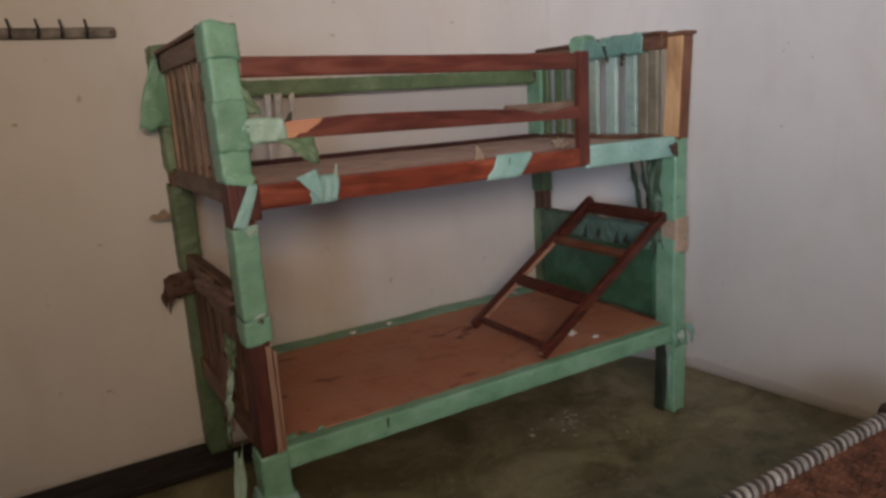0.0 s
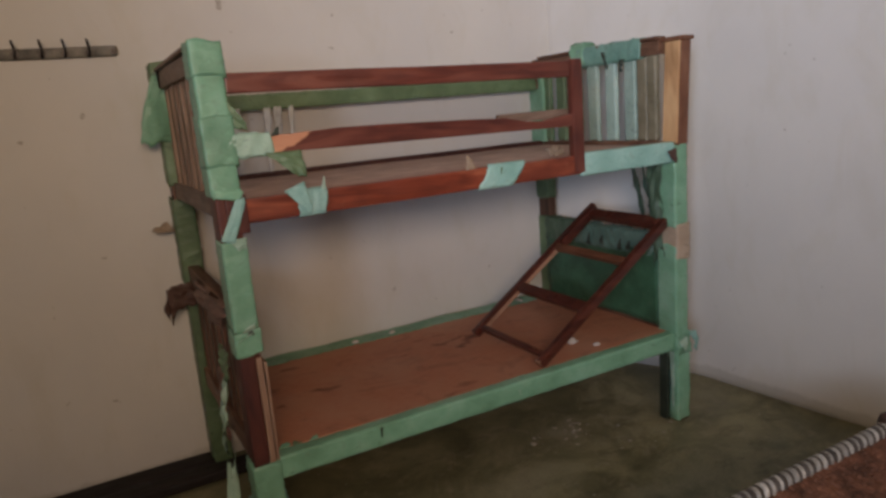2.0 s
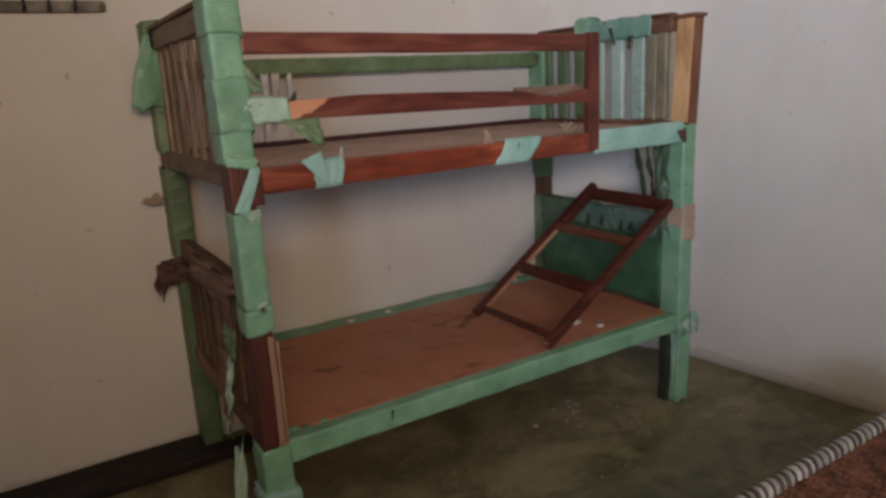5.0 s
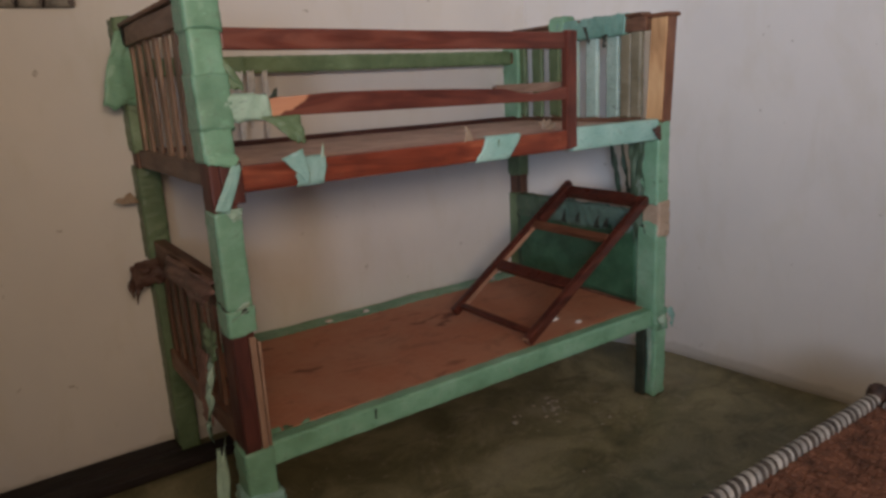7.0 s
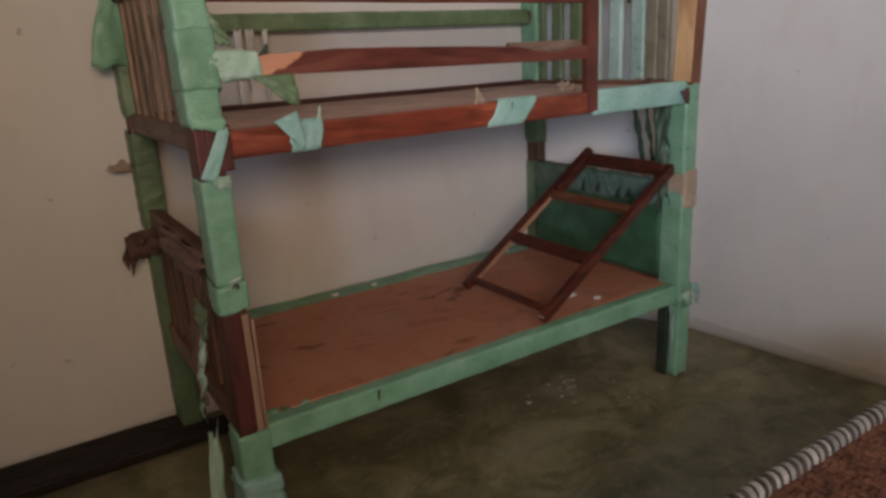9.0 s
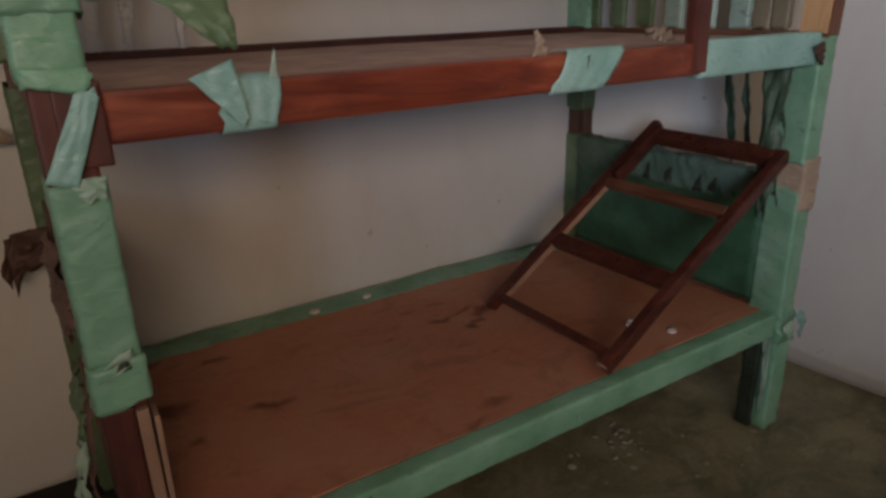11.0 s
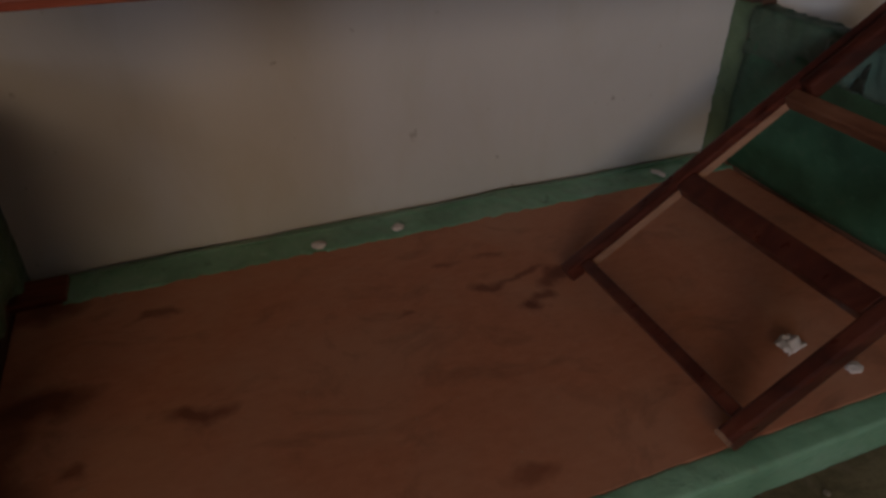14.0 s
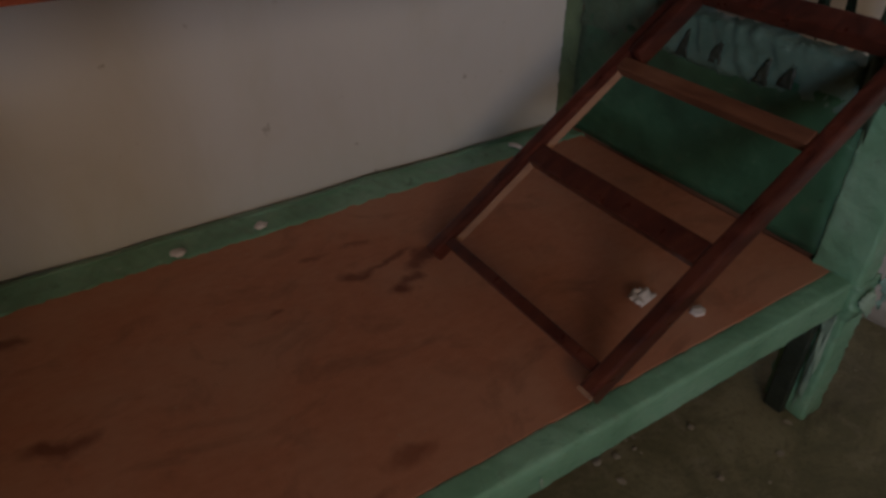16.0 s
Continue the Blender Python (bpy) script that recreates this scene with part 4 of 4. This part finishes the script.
single("paper_scrap", rod_bm([(1.698, 0.932, 0.443), (1.708, 0.915, 0.445), (1.718, 0.895, 0.441)], [0.006, 0.0075, 0.006], 7), paper_mat, (1.708, 0.915, 0.436), "thin white roll of paper beside the ladder", "paper scrap", "scraps on the bunk")

# ---- wall hooks ----
rack = thing("coat_hook_rail", (-0.34, YB, 1.850), "weathered grey coat hook rail on the plastered wall", "coat rack")
part("board", plank_bm(-0.561, -0.108, YB - 0.022, YB + 0.002, 1.834, 1.876, 301, 0.005, 0.014), hook_board, rack)
for x in (-0.541, -0.469, -0.378, -0.299, -0.214):
    pts = [(x, YB - 0.020, 1.835), (x, YB - 0.030, 1.840), (x + 0.002, YB - 0.038, 1.858), (x + 0.002, YB - 0.036, 1.872), (x - 0.001, YB - 0.046, 1.885), (x - 0.003, YB - 0.054, 1.899)]
    hook = part("hook", rod_bm(pts, [0.006, 0.006, 0.005, 0.005, 0.0045, 0.005]), hook_metal, rack, "dark metal hook")
    part("hook_plate", rod_bm([(x, YB - 0.018, 1.851), (x, YB - 0.026, 1.851)], 0.013, 10), hook_metal, hook)
part("screw", rod_bm([(-0.123, YB - 0.018, 1.852), (-0.123, YB - 0.028, 1.852)], 0.012, 12), hook_metal, rack)

# ---- planks along the foot of the wall ----
single("long_plank", plank_bm(-2.6, 0.22, 0.790, 0.885, 0.002, 0.050, 401, 0.004, 0.012, 14), dark_x, (-1.3, 0.87, 0.0), "dark brown plank lying along the wall", "plank", "planks by the wall")
single("long_plank", plank_bm(-2.6, 0.0, 0.905, 1.022, 0.002, 0.048, 402, 0.004, 0.012, 14), dark_x, (-1.3, 1.02, 0.0), "dark brown board lying against the wall", "plank", "planks by the wall")

# ---- rope cot ----
CX0, CX1, CY0, CY1, CZ = 0.52, 1.735, -2.75, -1.035, 0.435
cot = thing("rope_cot", ((CX0 + CX1) / 2, (CY0 + CY1) / 2, 0.0), "low rope cot with brown webbing and a roped rail", "cot")
for x in (CX0, CX1):
    for y in (CY0, CY1):
        leg = part("leg", rod_bm([(x, y, 0.0), (x, y, 0.05), (x, y, 0.30), (x, y, 0.40), (x, y, 0.455), (x, y, 0.475), (x, y, 0.485)], [0.022, 0.026, 0.028, 0.031, 0.032, 0.026, 0.012], 16), cot_wood, cot)
rail_n = part("cot_rail", rod_bm([(CX0, CY1, CZ), (CX1, CY1, CZ)], 0.014, 12), cot_wood, cot, "rail wound with white and grey rope")
part("cot_rail", rod_bm([(CX0, CY0, CZ), (CX1, CY0, CZ)], 0.02, 12), cot_wood, cot)
part("cot_rail", rod_bm([(CX0, CY0, CZ), (CX0, CY1, CZ)], 0.02, 12), cot_wood, cot)
part("cot_rail", rod_bm([(CX1, CY0, CZ), (CX1, CY1, CZ)], 0.02, 12), cot_wood, cot)


def turn_mesh(mat):
    """One slanting turn of rope round the rail."""
    bm = bmesh.new()
    rows = []
    for k in range(14):
        a = k * math.tau / 14
        c = Vector((0.006 * math.sin(a + 0.6), 0.0185 * math.cos(a), 0.0185 * math.sin(a)))
        rows.append([bm.verts.new(c + Vector((0.0085 * math.cos(b), 0.0075 * math.sin(b) * math.cos(a), 0.0075 * math.sin(b) * math.sin(a)))) for b in (0, 1.05, 2.09, 3.14, 4.19, 5.24)])
    for k in range(14):
        for i in range(6):
            bm.faces.new((rows[k][i], rows[k][(i + 1) % 6], rows[(k + 1) % 14][(i + 1) % 6], rows[(k + 1) % 14][i])).smooth = True
    return mesh_from(bm, "rope_turn", mat)


part("rope_tail", sheet_bm((1.655, CY1 - 0.045, CZ + 0.012), (0.055, 0.004, 0.004), (0.012, -0.055, 0.004), (0, 0, 0.008), 471, 0.4, 0.3, 0.008, 7, 8), rope_white, cot, "loose white rope end")
turns = (turn_mesh(rope_white), turn_mesh(rope_dark))
for k in range(73):
    ob = new("rope_turn", turns[0 if k % 2 == 0 else 1])
    ob.parent = rail_n
    ob.location = Vector((CX0 + 0.03 + k * 0.016 + 0.003 * math.sin(k * 2.3), CY1, CZ)) - BASE[cot.name]

web = bmesh.new()
rnd = random.Random(9)
NU, NV = 84, 118
for i in range(NU):
    x = CX0 + 0.02 + (CX1 - CX0 - 0.04) * i / (NU - 1)
    pts = [(x + 0.004 * rnd.uniform(-1, 1), CY0 + (CY1 - CY0) * j / (NV // 2), CZ - 0.010 - 0.034 * math.sin(math.pi * j / (NV // 2)) + 0.0055 * (-1) ** (i // 2 + j) + 0.002 * rnd.uniform(-1, 1)) for j in range(NV // 2 + 1)]
    rod_bm(pts, 0.0088, 4, web)
for j in range(NV):
    y = CY0 + 0.02 + (CY1 - CY0 - 0.04) * j / (NV - 1)
    sag = CZ - 0.010 - 0.034 * math.sin(math.pi * j / (NV - 1))
    pts = [(CX0 + (CX1 - CX0) * i / (NU // 2), y + 0.004 * rnd.uniform(-1, 1), sag - 0.0055 * (-1) ** (i + j // 2) + 0.002 * rnd.uniform(-1, 1)) for i in range(NU // 2 + 1)]
    rod_bm(pts, 0.0088, 4, web)
for k in range(40):
    x = CX0 + 0.04 + k * 0.0285
    rod_bm([(x, CY1, CZ - 0.02), (x + 0.006, CY1 - 0.03, CZ - 0.012 - 0.012 * (k % 3)), (x - 0.004, CY1 - 0.07, CZ - 0.01)], 0.0055, 5, web)
ob = part("webbing", web, web_mat, cot, "brown woven twine webbing")
ob["kind"] = "stuff"

# ---- crumbs on the floor ----
crumbs = bmesh.new()
rnd = random.Random(5)


def crumb(x, y, r):
    made = bmesh.ops.create_icosphere(crumbs, subdivisions=1, radius=r)["verts"]
    sx, sy, sz, turn = rnd.uniform(0.8, 1.8), rnd.uniform(0.7, 1.2), rnd.uniform(0.15, 0.45), rnd.uniform(0, 6.28)
    for v in made:
        k = 1 + 0.4 * noise.noise(v.co * 90 + Vector((x * 9, y * 9, 0)))
        px, py = v.co.x * sx * k, v.co.y * sy * k
        v.co = Vector((x + px * math.cos(turn) - py * math.sin(turn), y + px * math.sin(turn) + py * math.cos(turn), 0.002 + r * sz + v.co.z * sz))


for _ in range(26):
    crumb(1.50 + rnd.gauss(0, 0.075), 0.225 + rnd.gauss(0, 0.05), rnd.uniform(0.003, 0.011))
for _ in range(80):
    crumb(rnd.uniform(0.3, 2.4), rnd.uniform(-1.0, 0.7), rnd.uniform(0.002, 0.006))
for x, y, r in ((1.263, 0.212, 0.016), (1.30, 0.26, 0.011), (1.68, 0.12, 0.012), (1.62, -0.02, 0.012), (1.80, -0.05, 0.009), (1.9, 0.0, 0.008)):
    crumb(x, y, r)
single("floor_crumbs", crumbs, flake_mat, (0, 0, 0), "pale plaster crumbs scattered on the concrete floor", "crumbs", "", "stuff")
